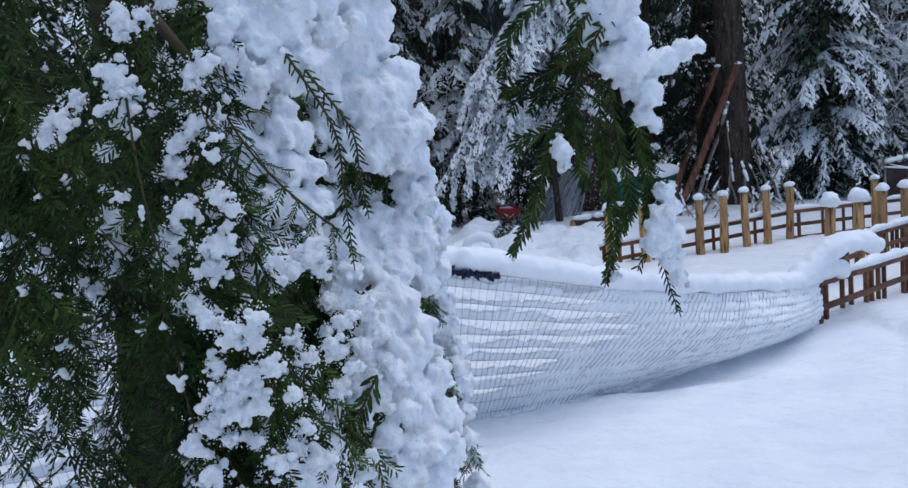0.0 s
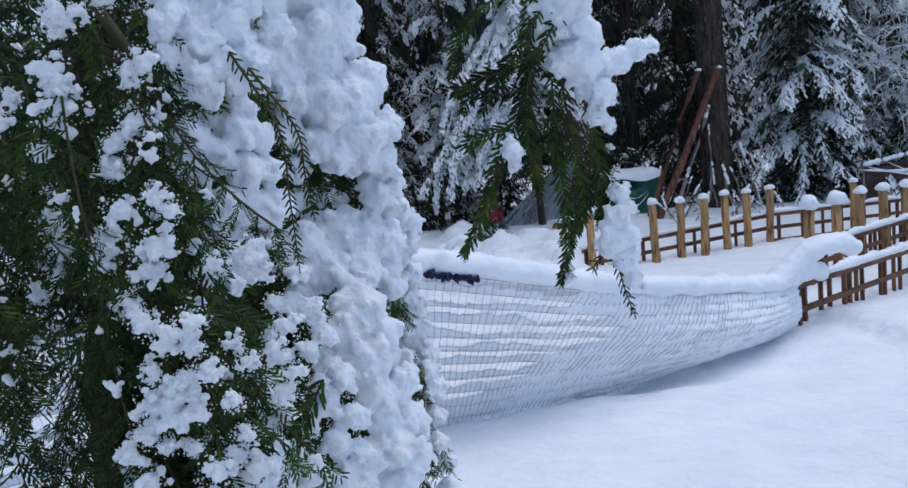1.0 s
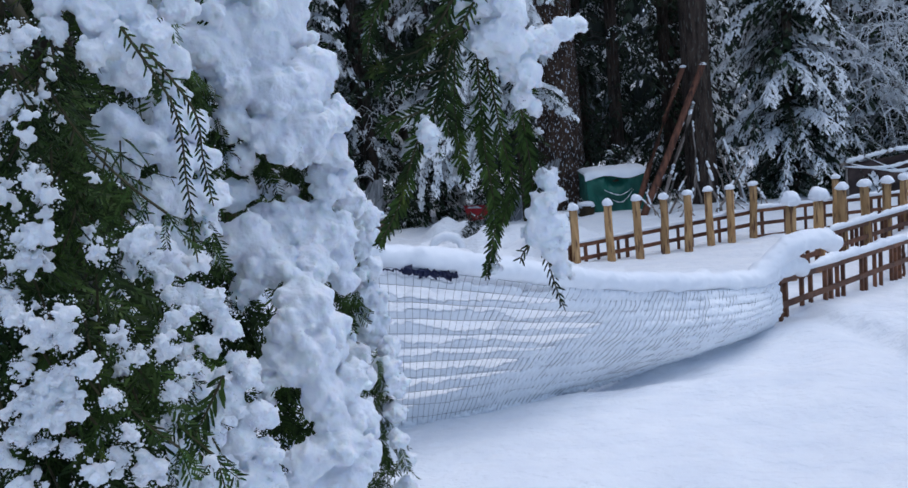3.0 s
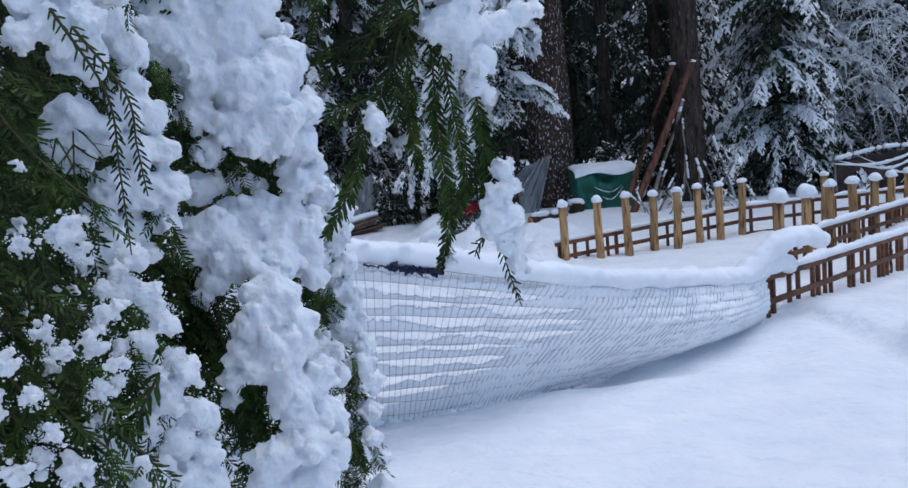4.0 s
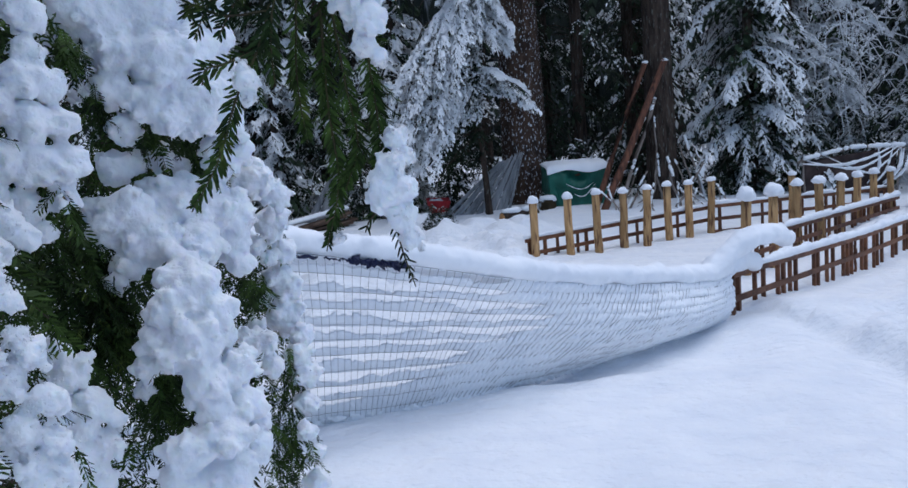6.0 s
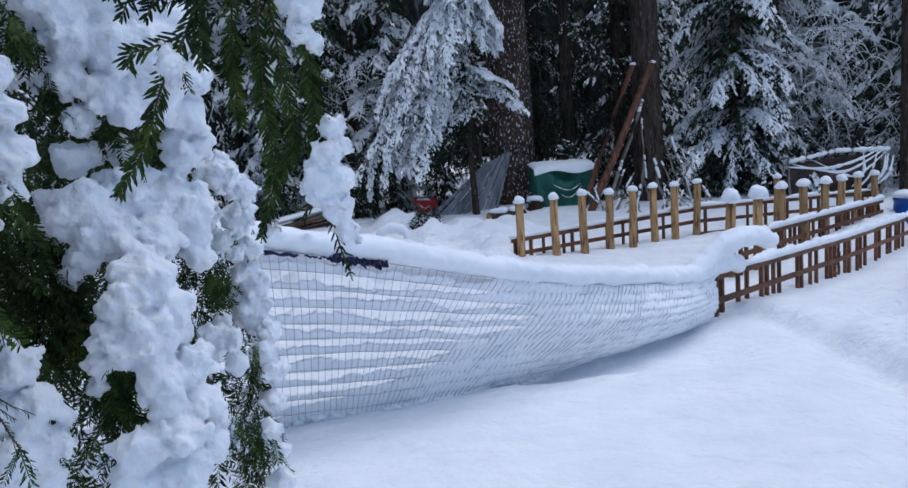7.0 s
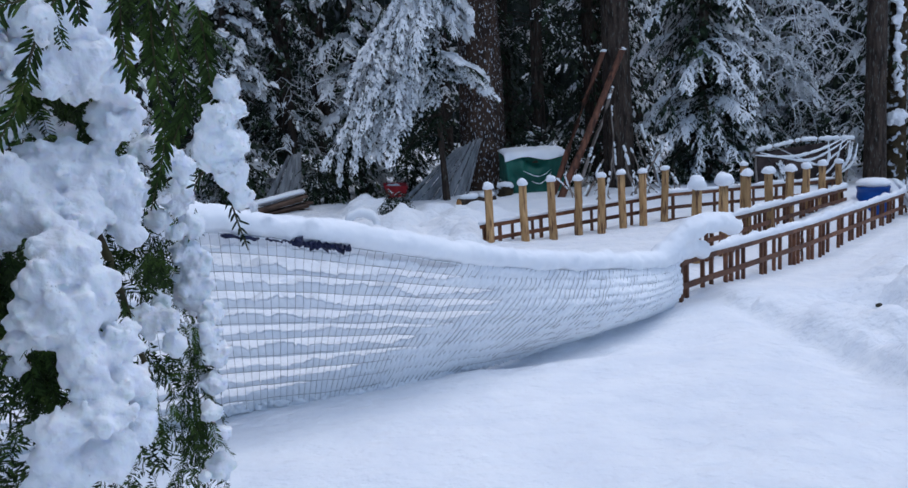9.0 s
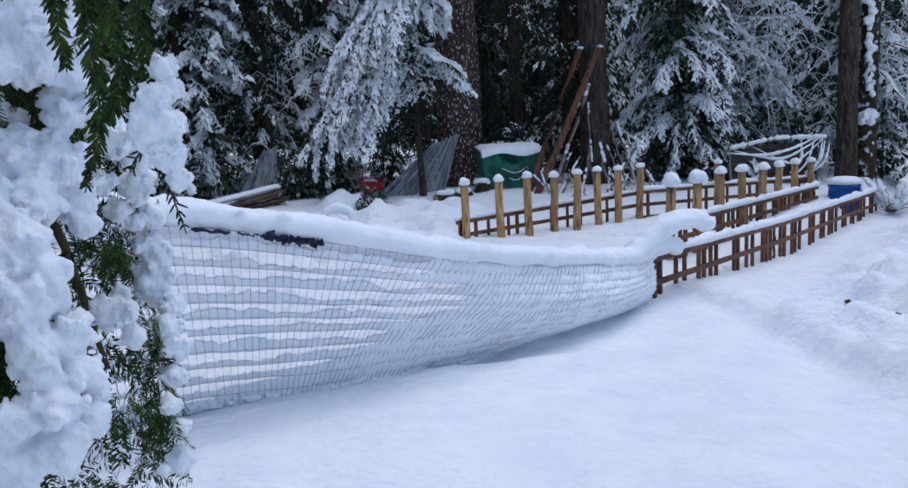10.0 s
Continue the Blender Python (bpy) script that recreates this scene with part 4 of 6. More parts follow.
# green tarpaulin over a stack
g = thing("covered_stack", "woodpile under a green tarpaulin topped with snow", "tarpaulin", (3.18, 12.5, 0.05))
draped("front_sheet", [(-0.46, -0.16, 0.66), (0.48, -0.12, 0.68), (0.44, -0.10, 0.0), (-0.44, -0.20, 0.06)], 48, 36, M_GREEN, g, 0.06, 3, swag=0.07)
for k in range(1, 3):
    sag = spline([(-0.40 + 0.05 * k, -0.235, 0.60 - 0.07 * k), (0.02, -0.26, 0.46 - 0.11 * k), (0.40 - 0.06 * k, -0.20, 0.60 - 0.08 * k)], 16)
    v, f = tube(sag[1 + 2 * k:12 + 2 * k], [0.002, 0.004, 0.007, 0.005, 0.009, 0.006, 0.003, 0.006, 0.004, 0.002, 0.001], 6, 0.35, random.Random(k))
    child("fold_snow", data_from("fold_snow", v, f, M_SNOW_FAR, True), g, "snow lying in a fold")
draped("top_sheet", [(-0.46, 0.35, 0.72), (0.48, 0.38, 0.74), (0.48, -0.12, 0.68), (-0.46, -0.16, 0.66)], 24, 12, M_GREEN, g, 0.015, 5)
draped("side_sheet", [(-0.46, 0.35, 0.72), (-0.46, -0.16, 0.66), (-0.44, -0.20, 0.06), (-0.44, 0.35, 0.0)], 16, 16, M_GREEN, g, 0.015, 7)
bm = bmesh.new()
beam(bm, (-0.40, 0.12, 0.3), (0.42, 0.14, 0.3), 0.38, 0.6)
part("pile", bm, M_BOARD, g)


def snow_slab(x0, x1, y0, y1, at_z, thick, seed):
    """One closed slab of snow with rounded rims and an uneven top; at_z(x, y) is the height that it lies on."""
    nx, ny = 40, 14
    verts, faces = [], []
    for side in (1, 0):
        for j in range(ny + 1):
            for i in range(nx + 1):
                u, w = i / nx, j / ny
                x, y = x0 + (x1 - x0) * u, y0 + (y1 - y0) * w
                rim = (1 - abs(2 * u - 1) ** 8) * (1 - abs(2 * w - 1) ** 5)
                z = at_z(x, y)
                if side:
                    z += thick * (0.12 + 0.88 * max(0.0, rim) ** 0.5) * (1 + 0.35 * noise.noise(Vector((x * 7 + seed, y * 7, 0))) + 0.15 * noise.noise(Vector((x * 22, y * 22, seed))))
                verts.append((x, y + 0.012 * noise.noise(Vector((x * 9, seed, side))), z))
    n = (nx + 1) * (ny + 1)
    for j in range(ny):
        for i in range(nx):
            a = j * (nx + 1) + i
            faces.append((a, a + 1, a + nx + 2, a + nx + 1))
            faces.append((n + a, n + a + nx + 1, n + a + nx + 2, n + a + 1))
    ring = [i for i in range(nx + 1)] + [j * (nx + 1) + nx for j in range(1, ny + 1)] + [ny * (nx + 1) + i for i in range(nx - 1, -1, -1)] + [j * (nx + 1) for j in range(ny - 1, 0, -1)]
    for k in range(len(ring)):
        p, q = ring[k], ring[(k + 1) % len(ring)]
        faces.append((q, p, p + n, q + n))
    return data_from("snow_slab", verts, faces, M_SNOW, True)


child("snow_cover", snow_slab(-0.48, 0.50, -0.215, 0.36, lambda x, y: 0.685 + 0.11 * (y + 0.16) - 1.3 * max(0.0, -0.17 - y) * (1 + 0.5 * math.sin(x * 9.0)), 0.055, 3), g, "uneven layer of snow")

# grey corrugated plastic sheets leaning in fans
for k, (corners, n) in enumerate([
        ([(2.042, 12.792, 0.855), (2.477, 12.898, 1.014), (2.127, 12.633, -0.014), (0.929, 12.389, 0.029)], 17),
        ([(-0.60, 13.6, 0.86), (-0.36, 13.58, 0.95), (-0.40, 13.3, 0.1), (-1.08, 13.4, 0.1)], 8)]):
    sh = thing("plastic_sheet", "grey ribbed plastic sheet leaning in folds", "sheet", (0, 0, 0), "grey sheets")
    for j in range(n):
        u0, u1 = j / n, (j + 0.9) / n
        ta, tb, fb, fa = [Vector(c) for c in corners]
        lift = Vector((0, -0.03, 0.02)) * (j % 2) + Vector((0, 0, 0.025 * math.sin(j * 2.3)))
        draped("fold", [ta.lerp(tb, u0) + lift, ta.lerp(tb, u1), fa.lerp(fb, u1), fa.lerp(fb, u0) + lift], 4, 8, M_GREYTARP, sh, 0.006, j + 2)

# red barrow tray
tray = thing("wheelbarrow", "red metal wheelbarrow tray part buried in snow", "wheelbarrow", (1.05, 12.7, 0.19))
bm = bmesh.new()
outer = [bm.verts.new(v) for v in [(-0.12, -0.10, 0), (0.14, -0.10, 0), (0.14, 0.14, 0), (-0.12, 0.14, 0), (-0.17, -0.14, 0.20), (0.20, -0.14, 0.17), (0.20, 0.18, 0.20), (-0.17, 0.18, 0.22)]]
for f in ((3, 2, 1, 0), (0, 1, 5, 4), (1, 2, 6, 5), (2, 3, 7, 6), (3, 0, 4, 7)):
    bm.faces.new([outer[i] for i in f])
ob = part("tray", bm, M_RED, tray)
md = ob.modifiers.new("thick", "SOLIDIFY")
md.thickness = 0.008
md = ob.modifiers.new("edge", "BEVEL")
md.width, md.segments = 0.006, 2
snow_line(tray, (-0.13, 0.06, 0.14), (0.10, 0.06, 0.12), 0.05, 6, 1.0, "heap of snow in the tray")
# cut log
lg = thing("log", "sawn log lying in the snow with an orange cut end", "log", (1.90, 11.72, 0.12))
child("bark", data_from("bark", *tube([(0, 0, 0), (0.25, 0.12, 0.0), (0.55, 0.26, 0.0)], [0.078, 0.080, 0.075], 16, 0.04, random.Random(3)), M_BARK, True), lg)
child("cut_end", data_from("cut_end", *tube([(-0.006, -0.003, 0), (0.004, 0.002, 0)], [0.066, 0.070], 16, 0.02, random.Random(4)), M_CUT), lg, "pale orange sawn end")
snow_line(lg, (0.02, 0.01, 0.06), (0.55, 0.26, 0.06), 0.06, 8, 1.0)
# stump
st = thing("stump", "low brown stump capped with snow", "stump", (2.66, 12.2, 0.05))
child("wood", data_from("wood", *tube([(0, 0, -0.1), (0, 0, 0.1), (0.01, 0, 0.24)], [0.15, 0.13, 0.12], 14, 0.08, random.Random(5)), M_MOSS_BARK, True), st)
child("snow_cap", cap_mesh(77, 0.13, 0.06), st, "snow cap", Matrix.Translation((0.01, 0, 0.25)))
# board pile under snow
bp = thing("board_pile", "stack of weathered boards under a slab of snow", "boards", (-0.75, 12.2, 0.2))
for k in range(5):
    bm = bmesh.new()
    beam(bm, (-0.62 + 0.05 * k, -0.30 + 0.02 * (k % 2), -0.20 + 0.040 * k), (0.40 + 0.07 * (k % 3), 0.22 - 0.03 * k, -0.07 + 0.052 * k), 0.20, 0.030)
    part("board", bm, M_BOARD, bp)
child("snow_slab", data_np("snow_slab", *balls([(-0.60 + 0.052 * k, -0.28 + 0.024 * k, 0.035 + 0.0085 * k, 0.08, 0.14, 0.045) for k in range(20)], 2), M_SNOW), bp, "thick slab of snow")
snow_body(bp.children[-1], 0.014, [(0.1, 0.015)])

# frame hung with a torn brown tarpaulin under snow
fr = thing("tarp_shelter", "low shelter frame with sagging brown tarpaulin under snow", "shelter", (7.2, 11.9, -0.1))
ridge = spline([(-0.78, 0.05, 0.64), (-0.62, 0.02, 0.70), (-0.02, -0.03, 0.80), (0.58, -0.10, 0.82), (0.80, -0.14, 0.74)], 20)
child("ridge_pole", data_from("ridge_pole", *tube(ridge, [0.020] * 21, 8), M_STICK, True), fr)
snow_line(fr, (-0.72, 0.02, 0.68), (-0.02, -0.03, 0.80), 0.038, 12)
snow_line(fr, (-0.02, -0.03, 0.80), (0.80, -0.13, 0.78), 0.048, 13)
draped("tarpaulin", [(-0.66, 0.05, 0.66), (0.72, -0.08, 0.78), (0.66, 0.0, 0.0), (-0.74, 0.05, 0.0)], 40, 24, M_BROWNTARP, fr, 0.06, 9, swag=0.06)
def snow_fold(parent, pts, r, seed):
    """One soft run of snow lying in a fold of cloth."""
    rn = random.Random(seed)
    c = spline(pts, 18)
    rad = [r * (0.25 + 0.75 * math.sin(math.pi * k / 18)) * rn.uniform(0.7, 1.3) for k in range(19)]
    child("snow", data_from("snow", *tube(c, rad, 7, 0.2, rn), M_SNOW_FAR, True), parent, "snow caught in a fold")


rnd = random.Random(33)
for k in range(3):
    a, b = ridge[1 + 3 * k], ridge[15 + k]
    low = a.lerp(b, 0.5) + Vector((0.05, -0.17, -0.13 - 0.10 * k))
    snow_fold(fr, [a + Vector((0, -0.08, -0.02)), a.lerp(low, 0.6) + Vector((0, -0.05, -0.04)), low, b.lerp(low, 0.5) + Vector((0, -0.06, -0.03)), b + Vector((0, -0.08, -0.02))], 0.026 - 0.005 * k, 500 + k)
for k in range(5):
    a = ridge[(18, 13, 15, 20, 17)[k]] + Vector((0, -0.08, -0.03))
    b = Vector((a.x - rnd.uniform(0.05, 0.45), -0.12, rnd.uniform(0.10, 0.36)))
    snow_fold(fr, [a, a.lerp(b, 0.5) + Vector((0.04, -0.08, -0.04)), b], rnd.uniform(0.010, 0.022), 520 + k)
for k, p in enumerate([(-0.70, 0.05), (0.70, -0.1)]):
    stick("upright", (p[0], p[1], -0.2), (p[0] + 0.02, p[1], 0.72), 0.022, 0.02, M_STICK, fr, 550 + k)

# twiggy snow-covered bush where the lattice ends
tb = thing("snowy_bush", "leafless twiggy bush smothered in snow by the fence end", "bush", (7.75, 10.0, -0.25))
rnd = random.Random(21)
for k in range(30):
    d = Vector((rnd.uniform(-0.4, 0.7), rnd.uniform(-0.5, 0.4), rnd.uniform(0.15, 0.50)))
    stick("twig", (d.x * 0.1, d.y * 0.1, 0), d, 0.008, 0.003, M_STICK, tb, 560 + k, 0.06)
    snow_line(tb, d * 0.25, d, 0.042, 600 + k, 0.8, "snow on a twig")
# dark lumps set in the bank, standing for the shade in its hollows
for k, (x, y, s) in enumerate([(3.50, 4.74, 0.032), (3.55, 4.82, 0.026), (3.57, 4.90, 0.024), (3.64, 5.04, 0.030), (3.69, 5.13, 0.022), (3.46, 4.40, 0.020), (3.95, 5.2, 0.024), (1.50, 8.42, 0.05)]):
    z = ground_z(x, y)
    v0, f0 = ico(2)
    v = np.array([p * (1 + 0.35 * noise.noise(Vector(p * 2) + Vector((k * 3, 0, 0)))) for p in v0]) * s
    cl = new("soil_clod", data_np("soil_clod", v * np.array([1.3, 1.0, 0.7]), f0, M_HOLLOW))
    cl.location = (x, y, z - s * 0.30)
    tagged(cl, "dark lump standing for shade in a hollow of the snow", "clod", "clods in the bank")

# snow clump caught on the mossy trunk
rnd = random.Random(88)
plaster = [(8.86 + rnd.gauss(0, 0.035), 12.0, 1.25 + 1.9 * rnd.random(), rnd.uniform(0.025, 0.075), 0.045, rnd.uniform(0.03, 0.10)) for k in range(46)]
plaster += [(8.86 + rnd.gauss(0, 0.07), 11.97, 0.98 + rnd.gauss(0, 0.05), rnd.uniform(0.04, 0.09), 0.09, rnd.uniform(0.04, 0.07)) for k in range(12)]
plaster += [(8.70 + rnd.gauss(0, 0.04), 12.0, 0.88 + rnd.gauss(0, 0.04), 0.045, 0.05, 0.04) for k in range(4)]
cs = new("trunk_snow", data_np("trunk_snow", *balls(plaster, 2), M_SNOW))
snow_body(cs, 0.012, [(0.08, 0.07), (0.03, 0.03)], 1)
tagged(cs, "snow plastered in clumps on the mossy trunk", "snow", kind="stuff")

# bent hose or branch arching out of the snow, coated white
arch = thing("arched_branch", "thin branch arching out of the snow, coated white", "branch", (0.45, 9.6, 0.15))
curve = spline([(-0.18, 0, -0.05), (-0.10, 0.02, 0.10), (0.04, 0.03, 0.15), (0.17, 0.02, 0.09), (0.22, 0, -0.05)], 16)
child("wood", data_from("wood", *tube(curve, [0.012] * 17, 8), M_STICK, True), arch)
v, f = tube([q + Vector((0, 0, 0.02)) for q in curve], [0.034 + 0.022 * math.sin(math.pi * k / 16) + 0.006 * math.sin(k * 1.9) for k in range(17)], 8, 0.1, random.Random(1))
child("snow_coat", data_from("snow_coat", v, f, M_SNOW, True), arch, "snow lying on the arch")


# ---- the yew close to the camera ----
def needle_sprig(seed, length, needle, gap, width, curl=0.0, full=True):
    """A twig along -z with two ranks of needles; arrays of vertices, needle faces and stem faces apart."""
    rn = random.Random(seed)
    V, F = [], []
    n = int(length / gap)
    for i in range(n):
        s = (i + 0.5) / n
        z = -length * s
        off = curl * length * s * s
        ln = needle * (0.55 + 0.45 * math.sin(math.pi * min(1.0, 0.18 + 0.82 * (1 - s) ** 0.6))) * rn.uniform(0.8, 1.12)
        if s > 0.9:
            ln *= 0.75
        for sg in (-1, 1):
            a = radians(rn.uniform(38, 62))
            tilt = rn.uniform(-0.28, 0.35)
            d = Vector((sg * math.sin(a), tilt, -math.cos(a))).normalized()
            w = d.cross(Vector((0, 1, 0))).normalized() * width
            c = Vector((sg * 0.0008, off, z))
            bend = Vector((0, rn.uniform(-0.12, 0.06) * ln, -0.06 * ln))
            k = len(V)
            V += [c, c + d * ln * 0.35 + w, c + d * ln * 0.8 + w * 0.8 + bend * 0.6, c + d * ln + bend, c + d * ln * 0.8 - w * 0.8 + bend * 0.6, c + d * ln * 0.35 - w]
            F += [(k, k + 1, k + 2, k + 5), (k + 5, k + 2, k + 3, k + 4)]
    # stem as a thin three-sided bar
    k = len(V)
    for i in range(4):
        s = i / 3
        for a in range(3):
            g = 2.1 * a
            r = 0.0012 * (1 - 0.6 * s)
            V.append(Vector((math.cos(g) * r, curl * length * s * s + math.sin(g) * r, -length * s)))
    for i in range(3):
        for a in range(3):
            b = (a + 1) % 3
            F.append((k + i * 3 + a, k + i * 3 + b, k + i * 3 + 3 + b, k + i * 3 + 3 + a))
    return np.array([v[:] for v in V]), np.array(F)


SPRIGS = [needle_sprig(100 + k, 0.036 + 0.009 * (k % 4), 0.0145 + 0.0015 * (k % 3), 0.0052, 0.0015, (-0.25, 0.1, 0.3)[k % 3]) for k in range(8)]


def plain_sprig(seed, length, needle, gap, width):
    """The same with simple needles, for the shaded inside."""
    rn = random.Random(seed)
    V, F = [], []
    for i in range(int(length / gap)):
        z = -gap * (i + 0.5)
        for sg in (-1, 1):
            a = radians(rn.uniform(35, 65))
            ln = needle * rn.uniform(0.7, 1.1)
            d = Vector((sg * math.sin(a), rn.uniform(-0.4, 0.4), -math.cos(a))).normalized()
            w = d.cross(Vector((0, 1, 0))).normalized() * width
            c = Vector((0, 0, z))
            k = len(V)
            V += [c, c + d * ln * 0.5 + w, c + d * ln, c + d * ln * 0.5 - w]
            F.append((k, k + 1, k + 2, k + 3))
    return np.array([v[:] for v in V]), np.array(F)


PLAIN = [plain_sprig(200 + k, 0.05, 0.013, 0.0040, 0.0012) for k in range(5)]


def sprig_cloud(name, spots, mat, kinds=None):
    """spots: place, direction, roll, size."""
    VV, FF, n = [], [], 0
    for k, (p, d, roll, size) in enumerate(spots):
        v, f = (kinds or SPRIGS)[k % len(kinds or SPRIGS)]
        q = (Vector(d).normalized() * -1).to_track_quat("Z", "Y").to_matrix() @ Matrix.Rotation(roll, 3, "Z")
        VV.append((v * size) @ np.array(q).T + np.array(p[:]))
        FF.append(f + n)
        n += len(v)
    return data_np(name, np.concatenate(VV), np.concatenate(FF), mat)


def hanging_twig(name, pts, parent, seed, needle=0.012, bushy=0.5, size=0.5, side=0.6, gap=0.0027, half=0.00095):
    """A drooping twig with two ranks of needles and side sprigs; the needles are a part below it."""
    rn = random.Random(seed)
    curve = spline(pts, 48)
    n = len(curve)
    stem = child(name, data_from(name, *tube(curve, [0.0009 * (1 - 0.6 * i / n) for i in range(n)], 5), M_TWIG, True), parent)
    V, F = [], []
    total = sum((curve[i + 1] - curve[i]).length for i in range(n - 1))
    count = int(total / gap)
    facing = Vector((rn.uniform(-0.35, 0.35), -1, rn.uniform(-0.2, 0.2)))
    for i in range(count):
        q = i / count
        k = q * (n - 2)
        c = curve[int(k)].lerp(curve[int(k) + 1], k % 1)
        d = (curve[int(k) + 1] - curve[int(k)]).normalized()
        axis = d.cross(facing).normalized()
        for sg in (-1, 1):
            ln = needle * (1.0 - 0.5 * max(0, q - 0.75) / 0.25) * rn.uniform(0.8, 1.12)
            e = (axis * sg * rn.uniform(0.5, 1.0) + d * rn.uniform(0.6, 1.25) + facing * rn.uniform(-0.6, 0.9)).normalized()
            w = e.cross(facing).normalized() * half * rn.uniform(0.85, 1.15)
            bend = Vector((rn.uniform(-0.08, 0.08) * ln, 0, rn.uniform(-0.22, 0.08) * ln))
            j = len(V)
            V += [c, c + e * ln * 0.3 + w, c + e * ln * 0.8 + w * 0.85 + bend * 0.6, c + e * ln + bend, c + e * ln * 0.8 - w * 0.85 + bend * 0.6, c + e * ln * 0.3 - w]
            F += [(j, j + 1, j + 2, j + 5), (j + 5, j + 2, j + 3, j + 4)]
    child("needles", data_np("needles", np.array([v[:] for v in V]), np.array(F), M_YEW), stem)
    spots = []
    for i in range(int(total / 0.006)):
        if rn.random() > bushy:
            continue
        q = i / (total / 0.006)
        k = q * (n - 2)
        p = curve[int(k)]
        d = (curve[int(k) + 1] - curve[int(k)]).normalized()
        w = Vector((rn.choice((-1, 1)) * side * rn.uniform(0.3, 1.2), rn.uniform(-0.5, 0.4), -0.2))
        spots.append((p, d + w, rn.uniform(-0.6, 0.6), size * (1 - 0.6 * q * q) * rn.uniform(0.7, 1.2)))
    if spots:
        child("sprig_growth", sprig_cloud("sprig_growth", spots, M_YEW), stem)
        tagged(stem.children[-1], kind="stuff")
    return stem


yew = thing("yew_tree", "dark green yew with drooping sprays weighed down by snow", "tree", (-0.45, 2.0, 0.0))
inv = Matrix.Translation((0.45, -2.0, 0.0))
rnd = random.Random(5)

trunk_pts = [Vector(p) for p in [(-0.50, 2.05, -0.2), (-0.47, 2.02, 0.5), (-0.42, 1.98, 1.1), (-0.36, 1.95, 1.7), (-0.3, 1.9, 2.4)]]
child("trunk", data_from("trunk", *tube(spline(trunk_pts, 16), [0.075 - 0.003 * k for k in range(17)], 12, 0.06, rnd), M_BARK, True), yew, m=inv)

# limbs that carry the sprays
BOUGHS = [
    [(-0.40, 1.96, 1.30), (-0.28, 1.62, 1.52), (-0.12, 1.25, 1.56), (0.02, 1.02, 1.44)],
    [(-0.38, 1.96, 1.60), (-0.15, 1.50, 1.78), (0.10, 1.15, 1.72), (0.27, 1.02, 1.50)],
    [(-0.42, 1.98, 1.10), (-0.36, 1.50, 1.32), (-0.24, 1.15, 1.38), (-0.14, 0.98, 1.30)],
    [(-0.36, 1.95, 1.70), (-0.20, 1.85, 1.78), (-0.02, 1.78, 1.66), (0.08, 1.76, 1.40)],
    [(-0.42, 1.98, 1.20), (-0.20, 1.80, 1.32), (0.02, 1.70, 1.22), (0.10, 1.66, 0.98)],
]
for pts in BOUGHS:
    c = spline(pts, 14)
    child("limb", data_from("limb", *tube(c, [0.016 - 0.0009 * k for k in range(15)], 7, 0.1, rnd), M_TWIG, True), yew, m=inv)

# lumps of snow on the boughs: place and radius
UPPER_CLUMPS = [
    (0.091, 1.482, 1.516, 0.0499), (0.074, 1.466, 1.486, 0.0479), (0.035, 1.448, 1.499, 0.0422), (0.137, 1.492, 1.454, 0.0317), (0.119, 1.474, 1.43, 0.038), (0.156, 1.487, 1.394, 0.0242),
    (0.145, 1.489, 1.354, 0.0272), (0.091, 1.445, 1.424, 0.0381), (0.05, 1.432, 1.433, 0.0297), (0.043, 1.428, 1.398, 0.0232), (0.123, 1.456, 1.379, 0.0321), (0.078, 1.437, 1.382, 0.0262),
    (0.048, 1.44, 1.354, 0.0197), (0.099, 1.434, 1.361, 0.0209), (0.155, 1.497, 1.318, 0.0169), (0.041, 1.433, 1.465, 0.0308), (0.02, 1.416, 1.484, 0.0283), (0.03, 1.449, 1.314, 0.0213),
    (0.084, 1.485, 1.567, 0.0537), (0.051, 1.469, 1.566, 0.0528), (0.01, 1.452, 1.559, 0.0485), (0.138, 1.484, 1.307, 0.0195), (0.07, 1.482, 1.318, 0.0166), (0.045, 1.466, 1.317, 0.015),
]
MIDDLE_CLUMPS = [
    (0.051, 1.418, 1.265, 0.0299), (0.028, 1.411, 1.248, 0.0207), (0.083, 1.455, 1.266, 0.0312), (0.12, 1.47, 1.253, 0.0318), (0.146, 1.486, 1.257, 0.0225), (0.077, 1.416, 1.233, 0.0274),
    (0.111, 1.44, 1.226, 0.0309), (0.137, 1.488, 1.22, 0.0255), (0.044, 1.41, 1.214, 0.0182), (0.01, 1.433, 1.267, 0.0198), (0.031, 1.406, 1.193, 0.0129), (0.143, 1.483, 1.193, 0.0184),
    (0.059, 1.413, 1.238, 0.0234), (0.097, 1.467, 1.29, 0.0164), (0.061, 1.459, 1.287, 0.0149), (0.125, 1.482, 1.279, 0.0167), (0.088, 1.501, 1.308, 0.0127), (0.126, 1.489, 1.326, 0.0154),
    (0.111, 1.467, 1.349, 0.0163),
]
